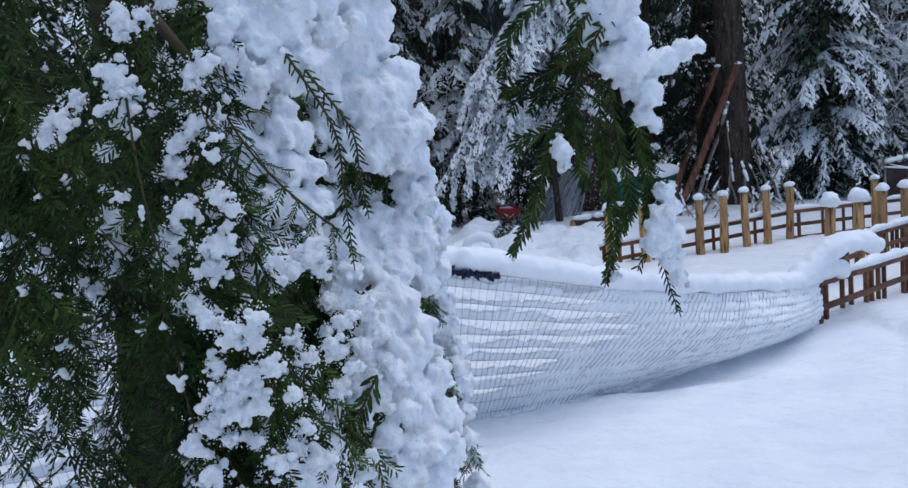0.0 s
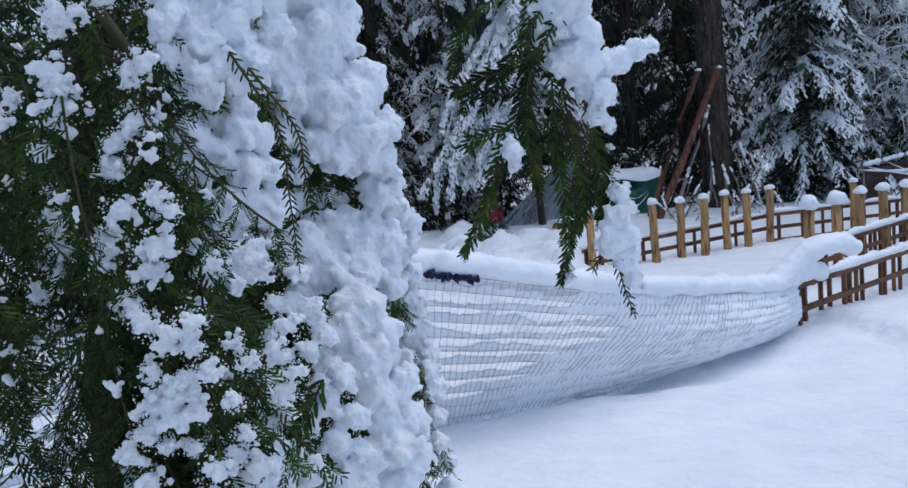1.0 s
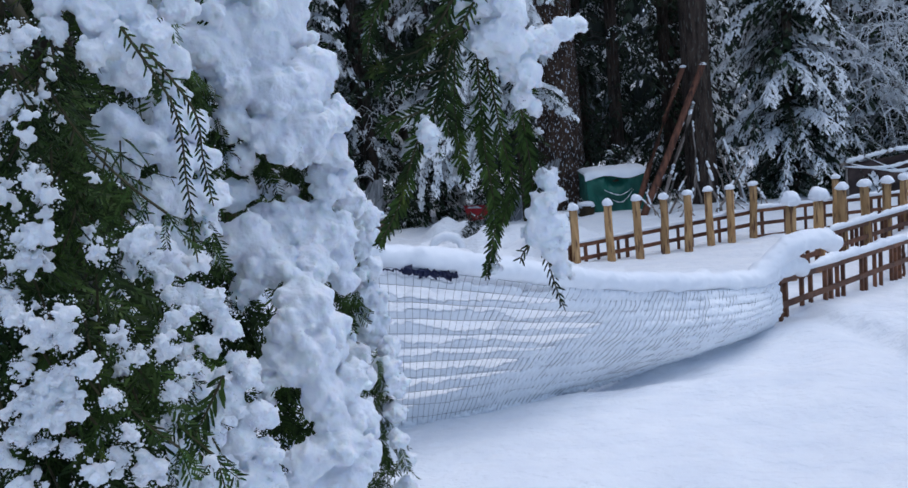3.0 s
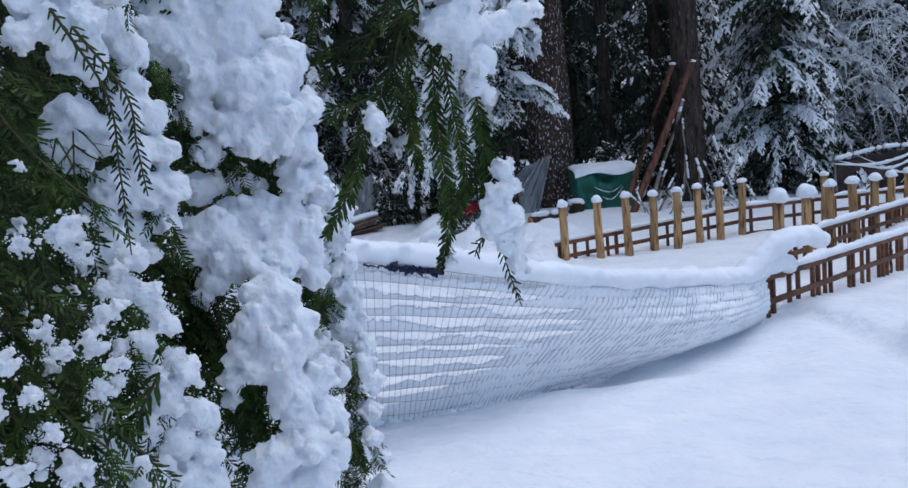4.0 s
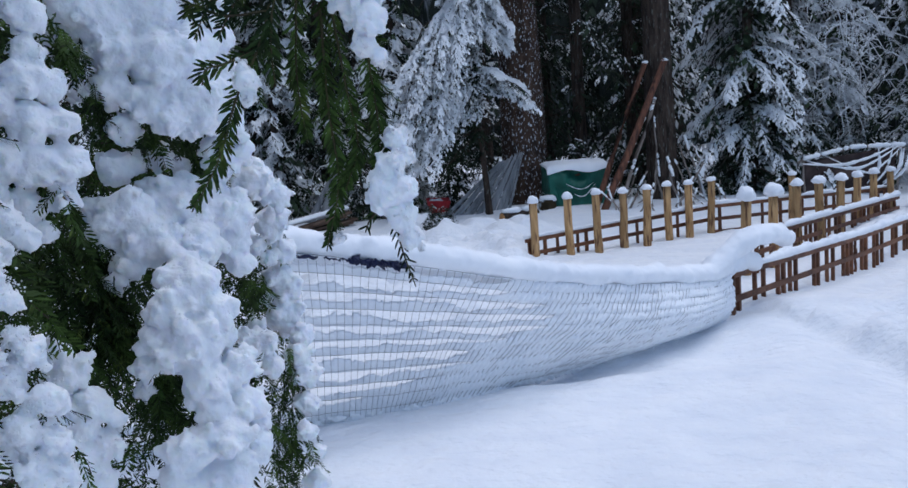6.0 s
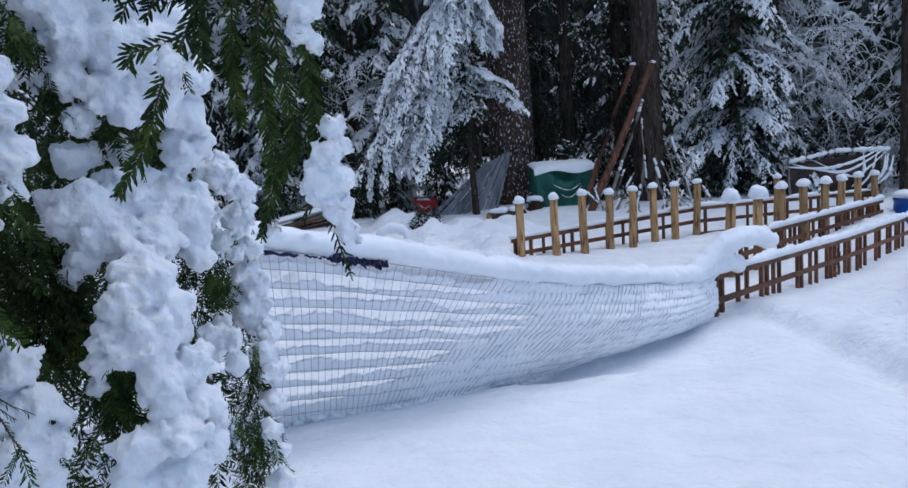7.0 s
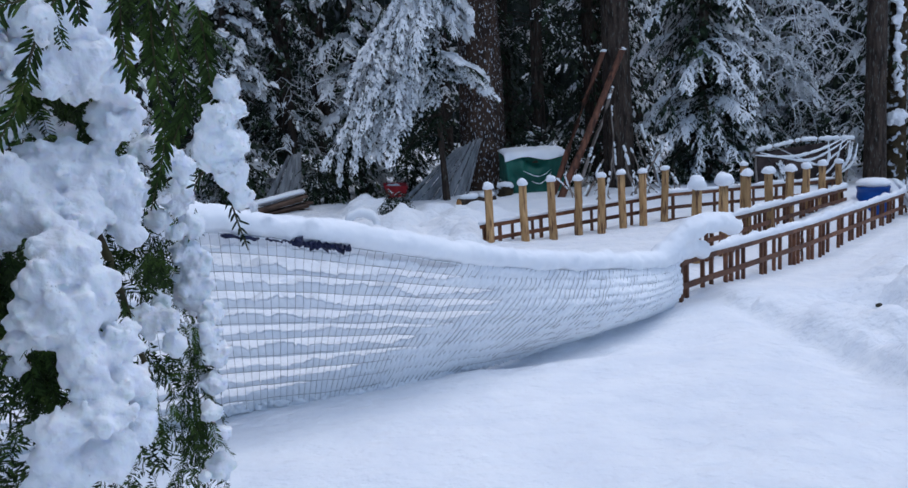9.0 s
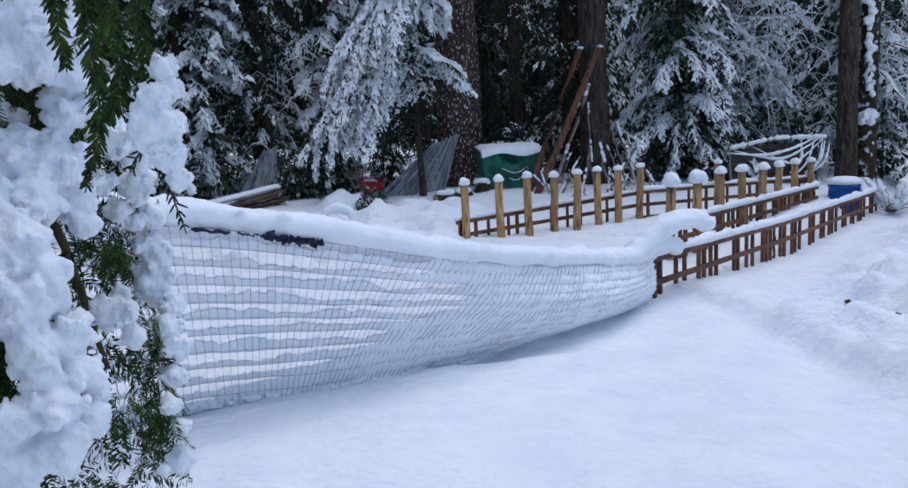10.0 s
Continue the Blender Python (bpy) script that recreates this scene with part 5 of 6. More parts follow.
LOWER_CLUMPS = [
    (0.112, 1.384, 1.185, 0.0356), (0.096, 1.365, 1.166, 0.0286), (0.13, 1.379, 1.159, 0.0266), (0.081, 1.362, 1.139, 0.0236), (0.111, 1.36, 1.133, 0.0324), (0.137, 1.387, 1.13, 0.018),
    (0.148, 1.384, 1.093, 0.0232), (0.121, 1.358, 1.091, 0.0287), (0.153, 1.376, 1.058, 0.0231), (0.137, 1.351, 1.033, 0.0288), (0.102, 1.326, 1.027, 0.0255), (0.164, 1.374, 1.011, 0.0193),
    (0.14, 1.343, 0.993, 0.0281), (0.064, 1.364, 1.108, 0.0163), (0.165, 1.392, 1.034, 0.0144), (0.128, 1.351, 1.063, 0.0187), (0.098, 1.33, 0.985, 0.0307), (0.096, 1.358, 1.116, 0.0174),
    (0.056, 1.368, 1.085, 0.0114), (0.09, 1.32, 1.006, 0.0169),
]
FLANK_CLUMPS = [
    (0.035, 1.263, 1.447, 0.0187), (0.026, 1.25, 1.47, 0.0214), (0.036, 1.259, 1.415, 0.0135), (0.047, 1.261, 1.385, 0.0157), (0.031, 1.248, 1.392, 0.0185), (0.054, 1.261, 1.355, 0.0158),
    (0.03, 1.25, 1.357, 0.0218), (0.008, 1.235, 1.373, 0.0213), (0.054, 1.263, 1.322, 0.0192), (0.031, 1.25, 1.322, 0.022), (0.011, 1.235, 1.327, 0.0204), (0.046, 1.26, 1.294, 0.0149),
    (0.022, 1.248, 1.286, 0.0178), (-0.009, 1.221, 1.389, 0.0227), (-0.013, 1.22, 1.36, 0.0208), (0.008, 1.221, 1.439, 0.0225), (0.004, 1.206, 1.465, 0.0219), (-0.002, 1.233, 1.3, 0.0184),
    (0.017, 1.203, 1.281, 0.0167), (0.03, 1.214, 1.263, 0.012), (0.002, 1.188, 1.275, 0.0163), (0.035, 1.242, 1.264, 0.0094), (0.025, 1.184, 1.258, 0.0115),
]
LOW_LEFT_CLUMPS = [
    (0.005, 1.31, 1.125, 0.0226), (0.028, 1.308, 1.089, 0.0195), (-0.003, 1.304, 1.086, 0.0247), (0.033, 1.307, 1.051, 0.0185), (0.01, 1.296, 1.045, 0.0247), (-0.01, 1.289, 1.028, 0.0244),
    (0.044, 1.316, 1.072, 0.0099), (0.029, 1.293, 1.019, 0.0193), (-0.003, 1.311, 1.147, 0.0139), (0.017, 1.3, 1.074, 0.0193), (-0.043, 1.305, 1.064, 0.0269),
]
REAR_CLUMPS = [
    (0.145, 1.636, 1.281, 0.0265), (0.117, 1.668, 1.225, 0.0198), (0.149, 1.709, 1.216, 0.0255), (0.161, 1.742, 1.169, 0.0198), (0.147, 1.753, 1.132, 0.0251), (0.149, 1.757, 1.074, 0.0322),
    (0.176, 1.727, 1.041, 0.02), (0.119, 1.701, 1.069, 0.0145), (0.114, 1.633, 1.061, 0.0227), (0.146, 1.629, 1.028, 0.0167), (0.177, 1.707, 0.991, 0.0231), (0.178, 1.69, 0.949, 0.0196),
    (0.184, 1.628, 0.928, 0.0155), (0.19, 1.628, 0.895, 0.0156), (0.186, 1.631, 0.849, 0.0189), (0.174, 1.58, 0.861, 0.009), (0.143, 1.63, 1.059, 0.0182), (0.161, 1.752, 1.106, 0.0235),
    (0.124, 1.703, 1.186, 0.0175), (0.142, 1.716, 1.163, 0.0145), (0.172, 1.705, 1.017, 0.0196), (0.166, 1.67, 1.26, 0.023),
]
RIDGE_CLUMPS = [
    (0.124, 0.946, 1.296, 0.0068), (0.129, 0.947, 1.273, 0.0081), (0.118, 0.946, 1.278, 0.0068), (0.111, 0.937, 1.28, 0.0051), (0.137, 0.946, 1.257, 0.0075), (0.127, 0.938, 1.251, 0.0067),
    (0.115, 0.937, 1.249, 0.0052), (0.143, 0.947, 1.23, 0.0088), (0.133, 0.941, 1.217, 0.0099), (0.148, 0.948, 1.205, 0.0095), (0.137, 0.941, 1.194, 0.01), (0.148, 0.947, 1.182, 0.0089),
    (0.14, 0.941, 1.17, 0.0107), (0.124, 0.93, 1.207, 0.0055), (0.124, 0.925, 1.182, 0.0085), (0.139, 0.945, 1.239, 0.0056), (0.134, 0.945, 1.265, 0.0056), (0.108, 0.929, 1.264, 0.0042),
    (0.132, 0.937, 1.231, 0.0052), (0.15, 0.947, 1.167, 0.0083), (0.116, 0.922, 1.234, 0.0041), (0.11, 0.915, 1.219, 0.0041),
]
BROW_CLUMPS = [
    (0.074, 0.957, 1.447, 0.0122), (0.085, 0.957, 1.431, 0.0122), (0.067, 0.947, 1.426, 0.008), (0.099, 0.965, 1.439, 0.0138), (0.107, 0.964, 1.421, 0.0118), (0.083, 0.947, 1.412, 0.008),
    (0.094, 0.955, 1.418, 0.0095), (0.101, 0.953, 1.406, 0.0068), (0.113, 0.96, 1.407, 0.0062), (0.066, 0.948, 1.443, 0.01), (0.086, 0.965, 1.454, 0.0137), (0.104, 0.973, 1.459, 0.014),
    (0.084, 0.968, 1.471, 0.0172), (0.066, 0.958, 1.464, 0.0135), (0.122, 0.985, 1.44, 0.0108), (0.119, 0.987, 1.458, 0.0129),
]
SPRAY_CLUMPS_HIGH = [
    (0.018, 0.923, 1.446, 0.0081), (0.03, 0.923, 1.448, 0.0053), (0.011, 0.923, 1.419, 0.009), (0.016, 0.922, 1.401, 0.0111), (0.012, 0.923, 1.41, 0.0066), (0.002, 0.916, 1.378, 0.0053),
    (-0.014, 0.923, 1.406, 0.0057), (-0.027, 0.93, 1.398, 0.0075), (-0.036, 0.93, 1.389, 0.0059), (0.052, 0.923, 1.415, 0.0086), (0.059, 0.923, 1.421, 0.0061), (0.053, 0.919, 1.387, 0.0082),
    (0.043, 0.916, 1.378, 0.0065), (0.038, 0.916, 1.366, 0.0065), (0.042, 0.908, 1.341, 0.0081), (0.034, 0.908, 1.326, 0.0073), (0.03, 0.908, 1.315, 0.0057), (0.065, 0.901, 1.349, 0.006),
    (0.073, 0.901, 1.341, 0.006), (0.061, 0.901, 1.323, 0.0092), (0.056, 0.901, 1.31, 0.008),
]
SPRAY_CLUMPS_MIDDLE = [
    (-0.032, 0.989, 1.356, 0.0038), (-0.039, 1.004, 1.334, 0.0084), (-0.036, 1.004, 1.318, 0.0084), (-0.042, 1.004, 1.303, 0.006), (-0.063, 1.019, 1.286, 0.0051), (0.091, 0.901, 1.311, 0.0056),
    (0.108, 0.908, 1.313, 0.0086), (0.113, 0.908, 1.303, 0.0057), (0.042, 0.901, 1.295, 0.006), (0.053, 0.886, 1.289, 0.0055), (0.059, 0.879, 1.286, 0.0069), (0.07, 0.871, 1.28, 0.0075),
    (0.083, 0.871, 1.286, 0.0064), (0.082, 0.871, 1.273, 0.0057), (0.089, 0.871, 1.261, 0.0065), (0.097, 0.894, 1.269, 0.0052), (0.102, 0.894, 1.258, 0.0052), (0.116, 0.901, 1.259, 0.0069),
    (0.06, 0.872, 1.263, 0.0045), (0.123, 0.908, 1.273, 0.0066), (-0.034, 1.019, 1.27, 0.0046),
]
SPRAY_CLUMPS_LOW = [
    (0.061, 0.871, 1.248, 0.0084), (0.073, 0.871, 1.25, 0.0091), (0.067, 0.871, 1.238, 0.0092), (0.055, 0.871, 1.233, 0.0061), (0.046, 0.871, 1.222, 0.0065), (0.082, 0.871, 1.243, 0.0061),
    (0.101, 0.879, 1.225, 0.0055), (0.086, 0.871, 1.209, 0.0069), (0.106, 0.886, 1.204, 0.0084), (0.053, 0.871, 1.206, 0.0069), (0.064, 0.872, 1.225, 0.0054), (0.127, 0.901, 1.248, 0.0057),
    (0.077, 0.872, 1.259, 0.0046), (0.099, 0.872, 1.244, 0.0046), (0.117, 0.901, 1.236, 0.0057), (0.095, 0.879, 1.214, 0.0047), (0.077, 0.872, 1.222, 0.0042), (-0.09, 1.056, 1.248, 0.0033),
    (0.041, 0.93, 1.455, 0.0058),
]
POCKETS = [
    (0.017, 1.375, 1.431, 0.0121, 0.0211, 26), (0.029, 1.412, 1.373, 0.0095, 0.0159, 16), (0.094, 1.493, 1.33, 0.021, 0.0126, 20), (0.112, 1.493, 1.306, 0.0126, 0.0063, 9),
    (0.067, 1.449, 1.337, 0.01, 0.012, 12), (0.021, 1.397, 1.166, 0.0206, 0.0482, 90), (0.039, 1.397, 1.124, 0.013, 0.0259, 36), (0.01, 1.397, 1.213, 0.0115, 0.0255, 30),
    (0.071, 1.375, 1.081, 0.0115, 0.0204, 28), (0.064, 1.368, 1.045, 0.0178, 0.0222, 34), (0.112, 1.36, 1.045, 0.0063, 0.0095, 8), (0.141, 1.559, 1.14, 0.0138, 0.0115, 16),
    (0.029, 1.265, 1.283, 0.0075, 0.0129, 12),
]
POCKETS_LOW = [
    (-0.005, 1.382, 1.156, 0.0411, 0.0499, 120), (-0.017, 1.382, 1.231, 0.0208, 0.0208, 30), (0.02, 1.346, 1.113, 0.0204, 0.0204, 36), (0.058, 1.382, 1.067, 0.0156, 0.03, 40),
    (0.001, 1.471, 1.377, 0.0113, 0.0176, 18), (0.034, 1.471, 1.355, 0.0165, 0.0076, 14), (0.074, 1.471, 1.334, 0.014, 0.0077, 12), (0.009, 1.397, 1.429, 0.0126, 0.0137, 18),
]
POCKETS_REAR = [
    (0.096, 1.713, 1.13, 0.029, 0.045, 80), (0.08, 1.691, 1.171, 0.011, 0.0188, 16), (0.157, 1.654, 0.975, 0.0204, 0.044, 70), (0.148, 1.618, 0.892, 0.0215, 0.0507, 80),
    (0.185, 1.581, 0.895, 0.0089, 0.0224, 15), (0.144, 1.507, 0.952, 0.0082, 0.0136, 10), (0.109, 1.507, 1.095, 0.0079, 0.0099, 8), (0.115, 1.75, 1.097, 0.0167, 0.0217, 26),
]


def grains(spots):
    """Arrays for many tiny four-sided grains."""
    v0 = np.array([(1, 1, 1), (-1, -1, 1), (-1, 1, -1), (1, -1, -1)], dtype=float) * 0.68
    f0 = np.array([(0, 2, 1), (0, 1, 3), (0, 3, 2), (1, 2, 3)])
    spots = np.asarray(spots, dtype=float)
    turn = np.linalg.qr(np.random.RandomState(3).normal(size=(len(spots), 3, 3)))[0]
    v = np.einsum("nij,kj->nki", turn, v0) * spots[:, None, 3:6] + spots[:, None, 0:3]
    f = f0[None] + (np.arange(len(spots)) * 4)[:, None, None]
    return v.reshape(-1, 3), f.reshape(-1, 3)


def fluffy(blobs, rn, first=18, second=7, flat=1.0, puff=(0.20, 0.40), reach=(0.62, 0.92), core=0.76):
    """Each lump with puffs over it, and smaller puffs over those."""
    out = []
    for x, y, z, r in blobs:
        out.append((x, y, z, r * core, r * core, r * flat * core))
        for k in range(first):
            d = Vector((rn.gauss(0, 1), rn.gauss(0, 1), rn.gauss(0, 1))).normalized()
            s = r * rn.uniform(*puff)
            p = Vector((x, y, z)) + Vector((d.x, d.y, d.z * flat)) * (r * rn.uniform(*reach))
            out.append((p.x, p.y, p.z, s, s, s))
            for j in range(second):
                e = (d * 0.7 + Vector((rn.gauss(0, 1), rn.gauss(0, 1), rn.gauss(0, 1)))).normalized()
                t = s * rn.uniform(0.28, 0.55)
                c = p + e * s * rn.uniform(0.82, 1.05)
                out.append((c.x, c.y, c.z, t, t, t))
    return out


def powder(blobs, rn, first=20, second=20):
    """Loose frosty clumps: a ragged heap of small puffs with crumbs round them."""
    out = []
    for x, y, z, r in blobs:
        out.append((x, y, z, r * 0.42, r * 0.35, r * 0.40))
        for k in range(first):
            s = r * rn.uniform(0.24, 0.46)
            out.append((x + rn.gauss(0, 0.48) * r, y + rn.gauss(0, 0.28) * r, z + rn.gauss(0, 0.46) * r, s, s, s * 0.9))
        for k in range(second):
            a, q = rn.uniform(0, 6.283), r * rn.uniform(0.5, 1.5)
            s = r * rn.uniform(0.07, 0.17)
            out.append((x + q * math.cos(a), y + rn.gauss(0, 0.35) * r, z + q * math.sin(a) * 0.9, s, s, s))
    return out


def crumbs(name, source, rn, count, low, high, label):
    """Loose frosty grains sitting on the outside of the lumps."""
    out = []
    for k in range(count):
        x, y, z, r = rn.choice(source)[:4]
        d = Vector((rn.gauss(0, 1), rn.gauss(-0.5, 1), rn.gauss(0.2, 1))).normalized() * r * rn.uniform(0.95, 1.12)
        q = rn.uniform(low, high)
        out.append((x + d.x, y + d.y, z + d.z, q * rn.uniform(0.7, 1.3), q, q * rn.uniform(0.7, 1.3)))
    ob = new(name, data_np(name, *grains(out), M_SNOW_NEAR, True))
    return tagged(ob, label, "snow", kind="stuff")


lumps_here = fluffy(UPPER_CLUMPS + MIDDLE_CLUMPS + LOWER_CLUMPS + FLANK_CLUMPS + LOW_LEFT_CLUMPS + REAR_CLUMPS + [(-0.12, 1.79, 1.50, 0.09), (0.0, 1.75, 1.56, 0.10), (-0.05, 1.74, 1.66, 0.12)], rnd, 16, 3, puff=(0.24, 0.42), reach=(0.64, 0.90), core=0.98)
yew_snow = new("yew_snow", data_np("yew_snow", *balls(lumps_here, 1), M_SNOW_NEAR))
snow_body(yew_snow, 0.0019, [(0.030, 0.009), (0.010, 0.0018), (0.0042, 0.0018), (0.0022, 0.0008)], 6)
tagged(yew_snow, "deep soft clumps of snow piled on the yew boughs", "snow", kind="stuff")
crumbs("snow_grains", [q for q in lumps_here if q[3] < 0.02], rnd, 16000, 0.0004, 0.0012, "loose grains of snow on the clumps")

near_lumps = fluffy(RIDGE_CLUMPS + BROW_CLUMPS, rnd, 18, 5, puff=(0.18, 0.38), reach=(0.7, 1.0), core=0.95)
pads = new("bough_snow", data_np("bough_snow", *balls(near_lumps, 1), M_SNOW_NEAR))
snow_body(pads, 0.00105, [(0.012, 0.0040), (0.004, 0.0018), (0.0020, 0.0013)], 2)
tagged(pads, "fluffy pads of snow on the nearest yew boughs", "snow", kind="stuff")

SPRAY_CLUMPS = SPRAY_CLUMPS_HIGH + SPRAY_CLUMPS_MIDDLE + SPRAY_CLUMPS_LOW
frosty = powder(SPRAY_CLUMPS, rnd)
spray_snow = new("spray_snow", data_np("spray_snow", *balls(frosty, 1), M_SNOW_NEAR))
snow_body(spray_snow, 0.00080, [(0.006, 0.0026), (0.0022, 0.0016), (0.0011, 0.0011)], 1)
tagged(spray_snow, "small frosty snow clumps caught on the yew sprays", "snow", kind="stuff")
crumbs("frost_grains", [(x, y, z, r * rnd.uniform(0.9, 1.5)) for x, y, z, r in SPRAY_CLUMPS + RIDGE_CLUMPS for k in range(4)], rnd, 6000, 0.0003, 0.0008, "fine grains of frost on the needles")

# needles showing dark between the clumps
spots = []
for x, y, z, rx, rz, n in POCKETS + POCKETS_LOW + [(a, b + 0.02, c, d, e, m // 2) for a, b, c, d, e, m in POCKETS_REAR]:
    for k in range(n):
        p = Vector((x + rnd.gauss(0, 0.55) * rx, y + rnd.uniform(-0.006, 0.05), z + 0.012 + rnd.gauss(0, 0.55) * rz))
        spots.append((p, Vector((rnd.uniform(-0.7, 0.7), rnd.uniform(-0.7, 0.1), -1)), rnd.uniform(-0.8, 0.8), rnd.uniform(0.40, 0.75)))
child("inner_spray", sprig_cloud("inner_spray", spots, M_YEW), yew, "shaded green needles between the snow clumps", inv)
tagged(yew.children[-1], kind="stuff")
spots = []
for k in range(700):
    p = Vector((rnd.uniform(-0.34, 0.09), rnd.uniform(1.52, 1.80), rnd.uniform(0.75, 1.42)))
    spots.append((p, Vector((rnd.uniform(-1, 1), rnd.uniform(-1, 1), -0.8)), rnd.uniform(0, 6.3), rnd.uniform(1.0, 1.7)))
for k in range(120):
    p = Vector((rnd.uniform(0.09, 0.155), rnd.uniform(1.76, 1.84), rnd.uniform(0.75, 1.22)))
    spots.append((p, Vector((rnd.uniform(-0.5, 0.6), rnd.uniform(-0.7, 0.3), -1)), rnd.uniform(0, 6.3), rnd.uniform(0.7, 1.1)))
for k in range(800):
    p = Vector((rnd.uniform(-0.6, 0.06), rnd.uniform(1.6, 2.1), rnd.uniform(0.4, 1.6)))
    if p.x < -0.16 and p.z < 1.16 and rnd.random() < 0.75:
        continue
    spots.append((p, Vector((rnd.uniform(-1, 1), rnd.uniform(-1, 1), -0.8)), rnd.uniform(0, 6.3), rnd.uniform(1.4, 2.4)))
child("shaded_spray", sprig_cloud("shaded_spray", spots, M_YEW, PLAIN), yew, m=inv)
tagged(yew.children[-1], kind="stuff")

# crown of the yew overhead, out of view, added to shade the sprays below
spots = []
for k in range(620):
    p = Vector((rnd.uniform(-0.9, 0.12), rnd.uniform(0.85, 2.0), rnd.uniform(1.72, 2.4)))
    spots.append((p, Vector((rnd.uniform(-1, 1), rnd.uniform(-1, 1), -0.6)), rnd.uniform(0, 6.3), rnd.uniform(2.0, 3.5)))
child("upper_spray", sprig_cloud("upper_spray", spots, M_YEW, PLAIN), yew, m=inv)
tagged(yew.children[-1], kind="stuff")

# curtains of drooping twigs, each with flat sprigs to both sides
spots, stems = [], []


def curtain(count, xs, ys, zs, size, hang=(0.05, 0.11), step=0.0105, thin_below=None):
    for k in range(count):
        x0, y0, z0 = rnd.uniform(*xs), rnd.uniform(*ys), rnd.uniform(*zs)
        if thin_below and z0 < thin_below and rnd.random() < 0.5:
            continue
        long = rnd.uniform(*hang)
        lean = rnd.uniform(-0.25, 0.40)
        turn = rnd.uniform(-0.5, 0.5)
        pts = []
        for j in range(int(long / step) + 1):
            s = j * step
            p = Vector((x0 + lean * s + 0.8 * lean * s * s / long, y0 - 0.25 * s, z0 - s + 0.15 * s * s / long))
            pts.append(p)
            q = j * step / long
            for sg in (-1, 1):
                if rnd.random() < 0.12:
                    continue
                out = rnd.uniform(0.55, 1.05) * (1 - 0.4 * q)
                spots.append((p, Vector((sg * out * math.cos(turn) + lean * 0.5, sg * out * math.sin(turn) - 0.15, -0.85)), turn + rnd.uniform(-0.35, 0.35), rnd.uniform(*size) * (1.05 - 0.45 * q)))
        spots.append((pts[-1], Vector((lean, -0.15, -1)), turn, rnd.uniform(*size) * 0.9))
        stems.append(tube(pts, [0.0007] * len(pts), 4, cap=False))


curtain(14, (0.015, 0.075), (0.905, 0.96), (1.27, 1.46), (0.40, 0.60))
curtain(24, (0.015, 0.110), (0.900, 0.95), (1.12, 1.30), (0.42, 0.70))
curtain(22, (-0.10, 0.030), (0.97, 1.06), (1.28, 1.52), (0.50, 0.8))
curtain(20, (-0.10, 0.055), (0.98, 1.08), (1.08, 1.30), (0.50, 0.8))
curtain(38, (-0.26, 0.02), (1.08, 1.28), (1.26, 1.60), (0.7, 1.0), hang=(0.08, 0.16), step=0.016)
curtain(38, (-0.30, 0.02), (1.10, 1.34), (1.00, 1.30), (0.7, 1.0), hang=(0.08, 0.16), step=0.016, thin_below=1.20)
curtain(60, (-0.62, -0.04), (1.35, 1.62), (1.22, 1.80), (1.0, 1.4), hang=(0.10, 0.20), step=0.022)
near_spots = [p for p, d, roll, size in spots if p.y < 1.10]
dusting = powder([(p.x, p.y - 0.006, p.z - rnd.uniform(0.0, 0.012), rnd.uniform(0.0028, 0.0062)) for p in rnd.sample(near_spots, 180)], rnd, 7, 8)
dusting += powder([(p.x, p.y - 0.008, p.z - rnd.uniform(0.0, 0.015), rnd.uniform(0.005, 0.011)) for p in rnd.sample([p for p, d, roll, size in spots if 1.10 < p.y < 1.34], 40)], rnd, 7, 8)
sprig_snow = new("sprig_snow", data_np("sprig_snow", *balls(dusting, 1), M_SNOW_NEAR))
snow_body(sprig_snow, 0.0010, [(0.004, 0.0020), (0.002, 0.0010)], 0)
tagged(sprig_snow, "light dusting of frosty snow on single sprigs", "snow", kind="stuff")
child("near_spray", sprig_cloud("near_spray", spots, M_YEW), yew, "fresh green needle sprays", inv)
tagged(yew.children[-1], kind="stuff")
for v, f in stems:
    child("twig", data_from("twig", v, f, M_TWIG), yew, m=inv)

# single twigs hanging in front
shift = Vector((0.45, -2.0, 0))
TWIGS = [
    [(0.282, 1.000, 1.456), (0.268, 0.986, 1.385), (0.249, 0.982, 1.346), (0.237, 0.979, 1.315), (0.221, 0.977, 1.290)],
    [(0.295, 1.031, 1.490), (0.294, 1.024, 1.381), (0.294, 1.019, 1.341), (0.296, 1.013, 1.297), (0.286, 1.008, 1.259)],
    [(0.288, 1.036, 1.480), (0.279, 1.032, 1.389), (0.277, 1.027, 1.355), (0.280, 1.023, 1.321)],
    [(0.298, 1.025, 1.420), (0.305, 1.02, 1.353), (0.309, 1.015, 1.319), (0.30, 1.012, 1.293)],
    [(0.315, 1.029, 1.480), (0.319, 1.021, 1.373), (0.321, 1.017, 1.342), (0.322, 1.014, 1.318), (0.318, 1.012, 1.300)],
]
for k, pts in enumerate(TWIGS):
    hanging_twig("hanging_twig", [Vector(p) + shift for p in pts], yew, 60 + k, 0.0098, (0.6, 0.7, 0.65, 0.65, 0.65)[k], 0.40, gap=0.0023, half=0.00075)
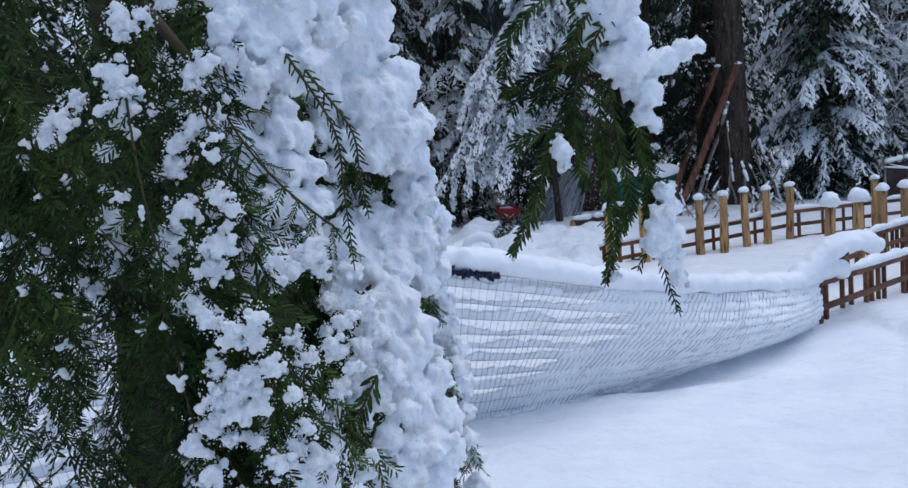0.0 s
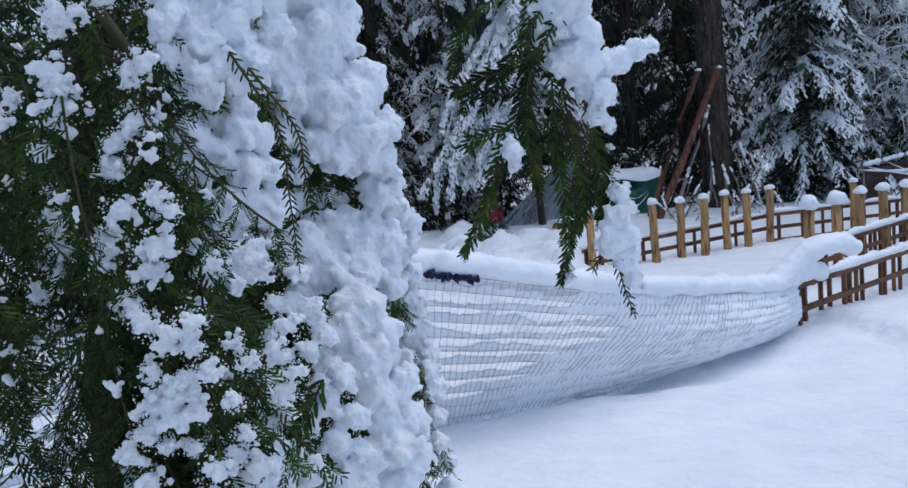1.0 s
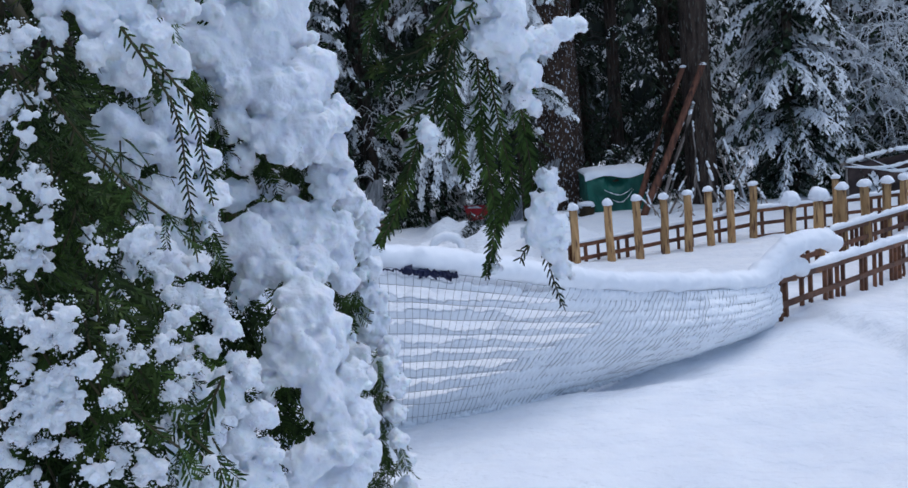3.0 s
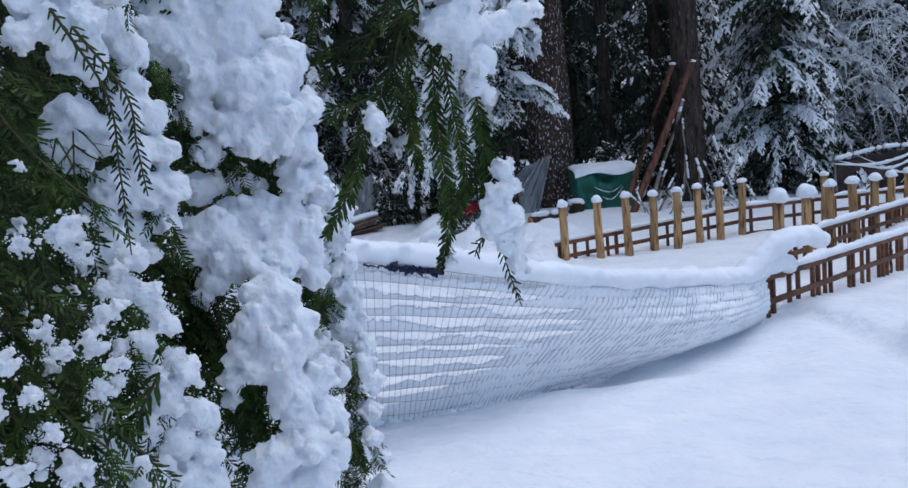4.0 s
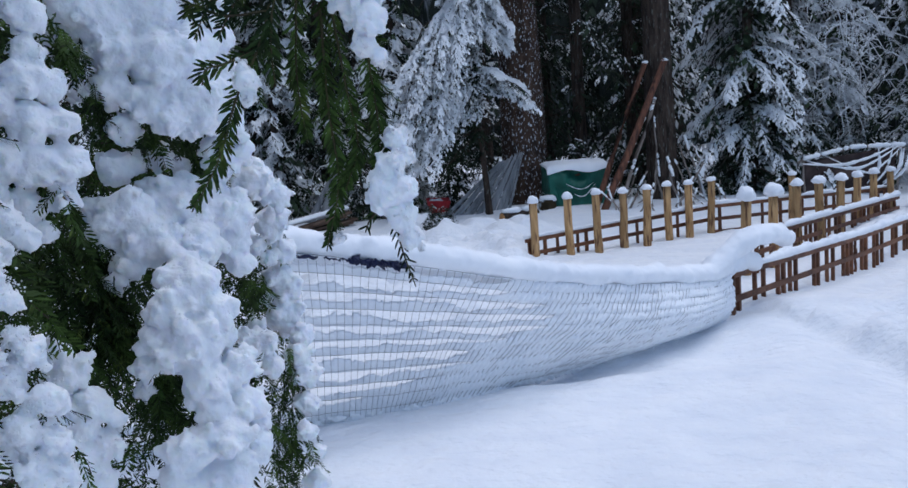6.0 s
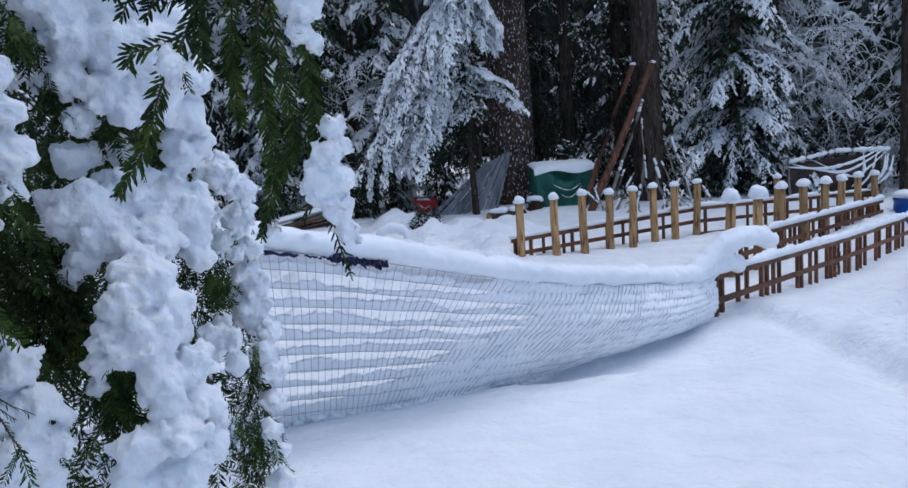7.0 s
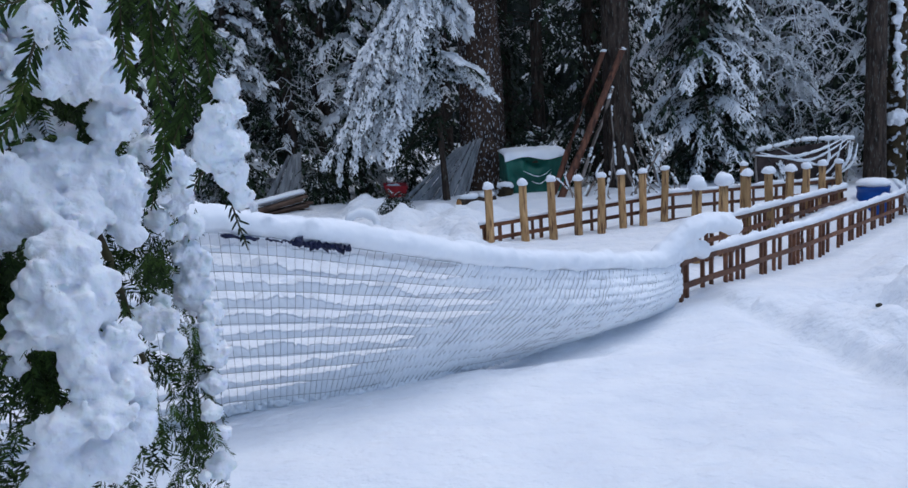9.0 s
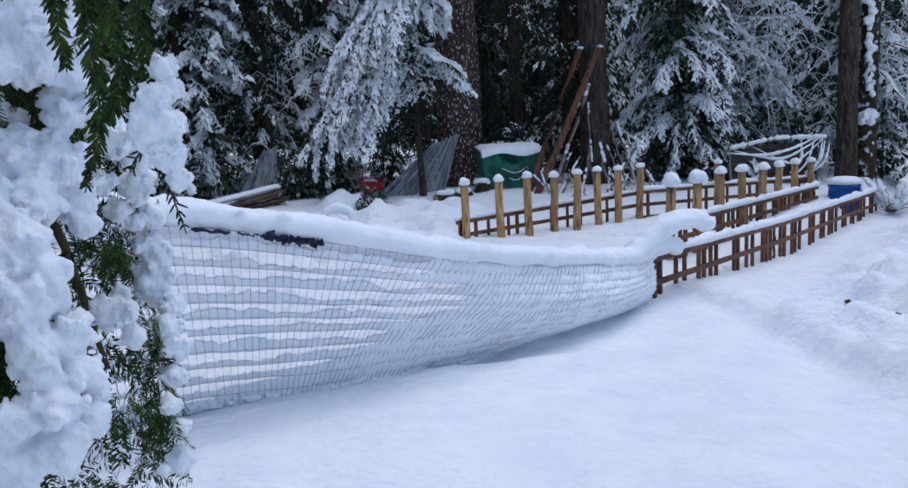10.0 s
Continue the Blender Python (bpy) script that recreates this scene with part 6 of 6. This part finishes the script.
SPURS = [
    [(0.269, 0.987, 1.391), (0.247, 0.988, 1.39), (0.232, 0.99, 1.397), (0.227, 0.989, 1.391)],
    [(0.26, 0.984, 1.37), (0.244, 0.985, 1.365), (0.235, 0.985, 1.363), (0.232, 0.985, 1.355)],
    [(0.283, 0.989, 1.415), (0.257, 0.989, 1.404), (0.241, 0.99, 1.399), (0.23, 0.988, 1.379)],
    [(0.285, 0.992, 1.439), (0.268, 0.99, 1.416), (0.254, 0.989, 1.398), (0.242, 0.987, 1.378)],
    [(0.298, 0.991, 1.438), (0.276, 0.988, 1.403), (0.27, 0.984, 1.375), (0.27, 0.982, 1.352)],
    [(0.27, 1.00, 1.46), (0.245, 0.99, 1.44), (0.232, 0.99, 1.425), (0.226, 0.99, 1.40)],
]
for k, pts in enumerate(SPURS):
    hanging_twig("side_twig", [Vector(p) + shift for p in pts], yew, 80 + k, 0.0095, 0.35, 0.36, gap=0.0023, half=0.00075)
TIPS = [
    [(0.318, 1.012, 1.305), (0.325, 1.009, 1.281), (0.329, 1.005, 1.257), (0.335, 1.002, 1.235)],
    [(0.321, 1.009, 1.284), (0.315, 1.009, 1.278), (0.311, 1.009, 1.273), (0.309, 1.008, 1.268)],
    [(0.100, 0.948, 1.425), (0.123, 0.945, 1.38), (0.126, 0.94, 1.34), (0.128, 0.934, 1.297)],
    [(0.110, 0.947, 1.415), (0.133, 0.944, 1.379), (0.136, 0.941, 1.352), (0.139, 0.938, 1.326)],
]
for k, pts in enumerate(TIPS):
    hanging_twig("thin_twig", [Vector(p) + shift for p in pts], yew, 90 + k, 0.0070, 0.0, gap=0.0042, half=0.0006)
for k, pts in enumerate([[(0.085, 0.93, 1.235), (0.094, 0.922, 1.215), (0.098, 0.918, 1.205), (0.101, 0.915, 1.185)], [(0.135, 0.93, 1.235), (0.124, 0.925, 1.216), (0.117, 0.922, 1.205)], [(0.06, 0.925, 1.24), (0.058, 0.918, 1.212), (0.055, 0.914, 1.195), (0.05, 0.91, 1.175)]]):
    hanging_twig("side_twig", [Vector(p) + shift for p in pts], yew, 95 + k, 0.012, 0.15, 0.4)
HUNG = [
    (0.299, 1.001, 1.44, 0.0194), (0.313, 1.002, 1.424, 0.0142), (0.287, 1.002, 1.428, 0.0112), (0.297, 1.002, 1.408, 0.0113), (0.312, 1.002, 1.406, 0.0143), (0.329, 1.009, 1.405, 0.0114),
    (0.322, 1.002, 1.386, 0.0113), (0.318, 1.003, 1.372, 0.0076), (0.326, 1.003, 1.365, 0.0053), (0.338, 1.01, 1.407, 0.0092), (0.349, 1.01, 1.412, 0.0084), (0.358, 1.01, 1.414, 0.0053),
    (0.284, 1.002, 1.442, 0.0082), (0.329, 1.022, 1.35, 0.0028), (0.312, 1.014, 1.388, 0.0062), (0.258, 0.966, 1.354, 0.0067), (0.258, 0.966, 1.346, 0.0043), (0.256, 0.966, 1.361, 0.0039),
    (0.302, 1.008, 1.466, 0.0206),
]
HUNG_LOW = [
    (0.33, 1.007, 1.319, 0.0081), (0.326, 1.0, 1.304, 0.0104), (0.323, 1.0, 1.289, 0.0112), (0.33, 1.0, 1.275, 0.0093), (0.319, 1.0, 1.285, 0.0077), (0.334, 1.0, 1.263, 0.0058),
    (0.332, 1.0, 1.291, 0.0092), (0.294, 1.007, 1.266, 0.0039), (0.34, 1.0, 1.258, 0.0023), (0.334, 1.007, 1.309, 0.007),
]
hung_lumps = fluffy(HUNG + HUNG_LOW, rnd, 16, 4, puff=(0.20, 0.40), reach=(0.68, 0.95), core=0.98)
twig_snow = new("twig_snow", data_np("twig_snow", *balls(hung_lumps, 1), M_SNOW_NEAR))
snow_body(twig_snow, 0.0011, [(0.014, 0.0036), (0.005, 0.0014), (0.0022, 0.0014)], 3)
tagged(twig_snow, "soft lumps of snow hanging on the front twigs", "snow", kind="stuff")
crumbs("twig_grains", hung_lumps, rnd, 3000, 0.0004, 0.0010, "frosty grains of snow on the hanging twigs")


# ---- the plan brought to true size ----
for ob in list(scene.objects):
    if ob.parent is None and ob is not cam and ob is not sun:
        ob.matrix_basis = Matrix.Scale(SCALE, 4) @ ob.matrix_basis
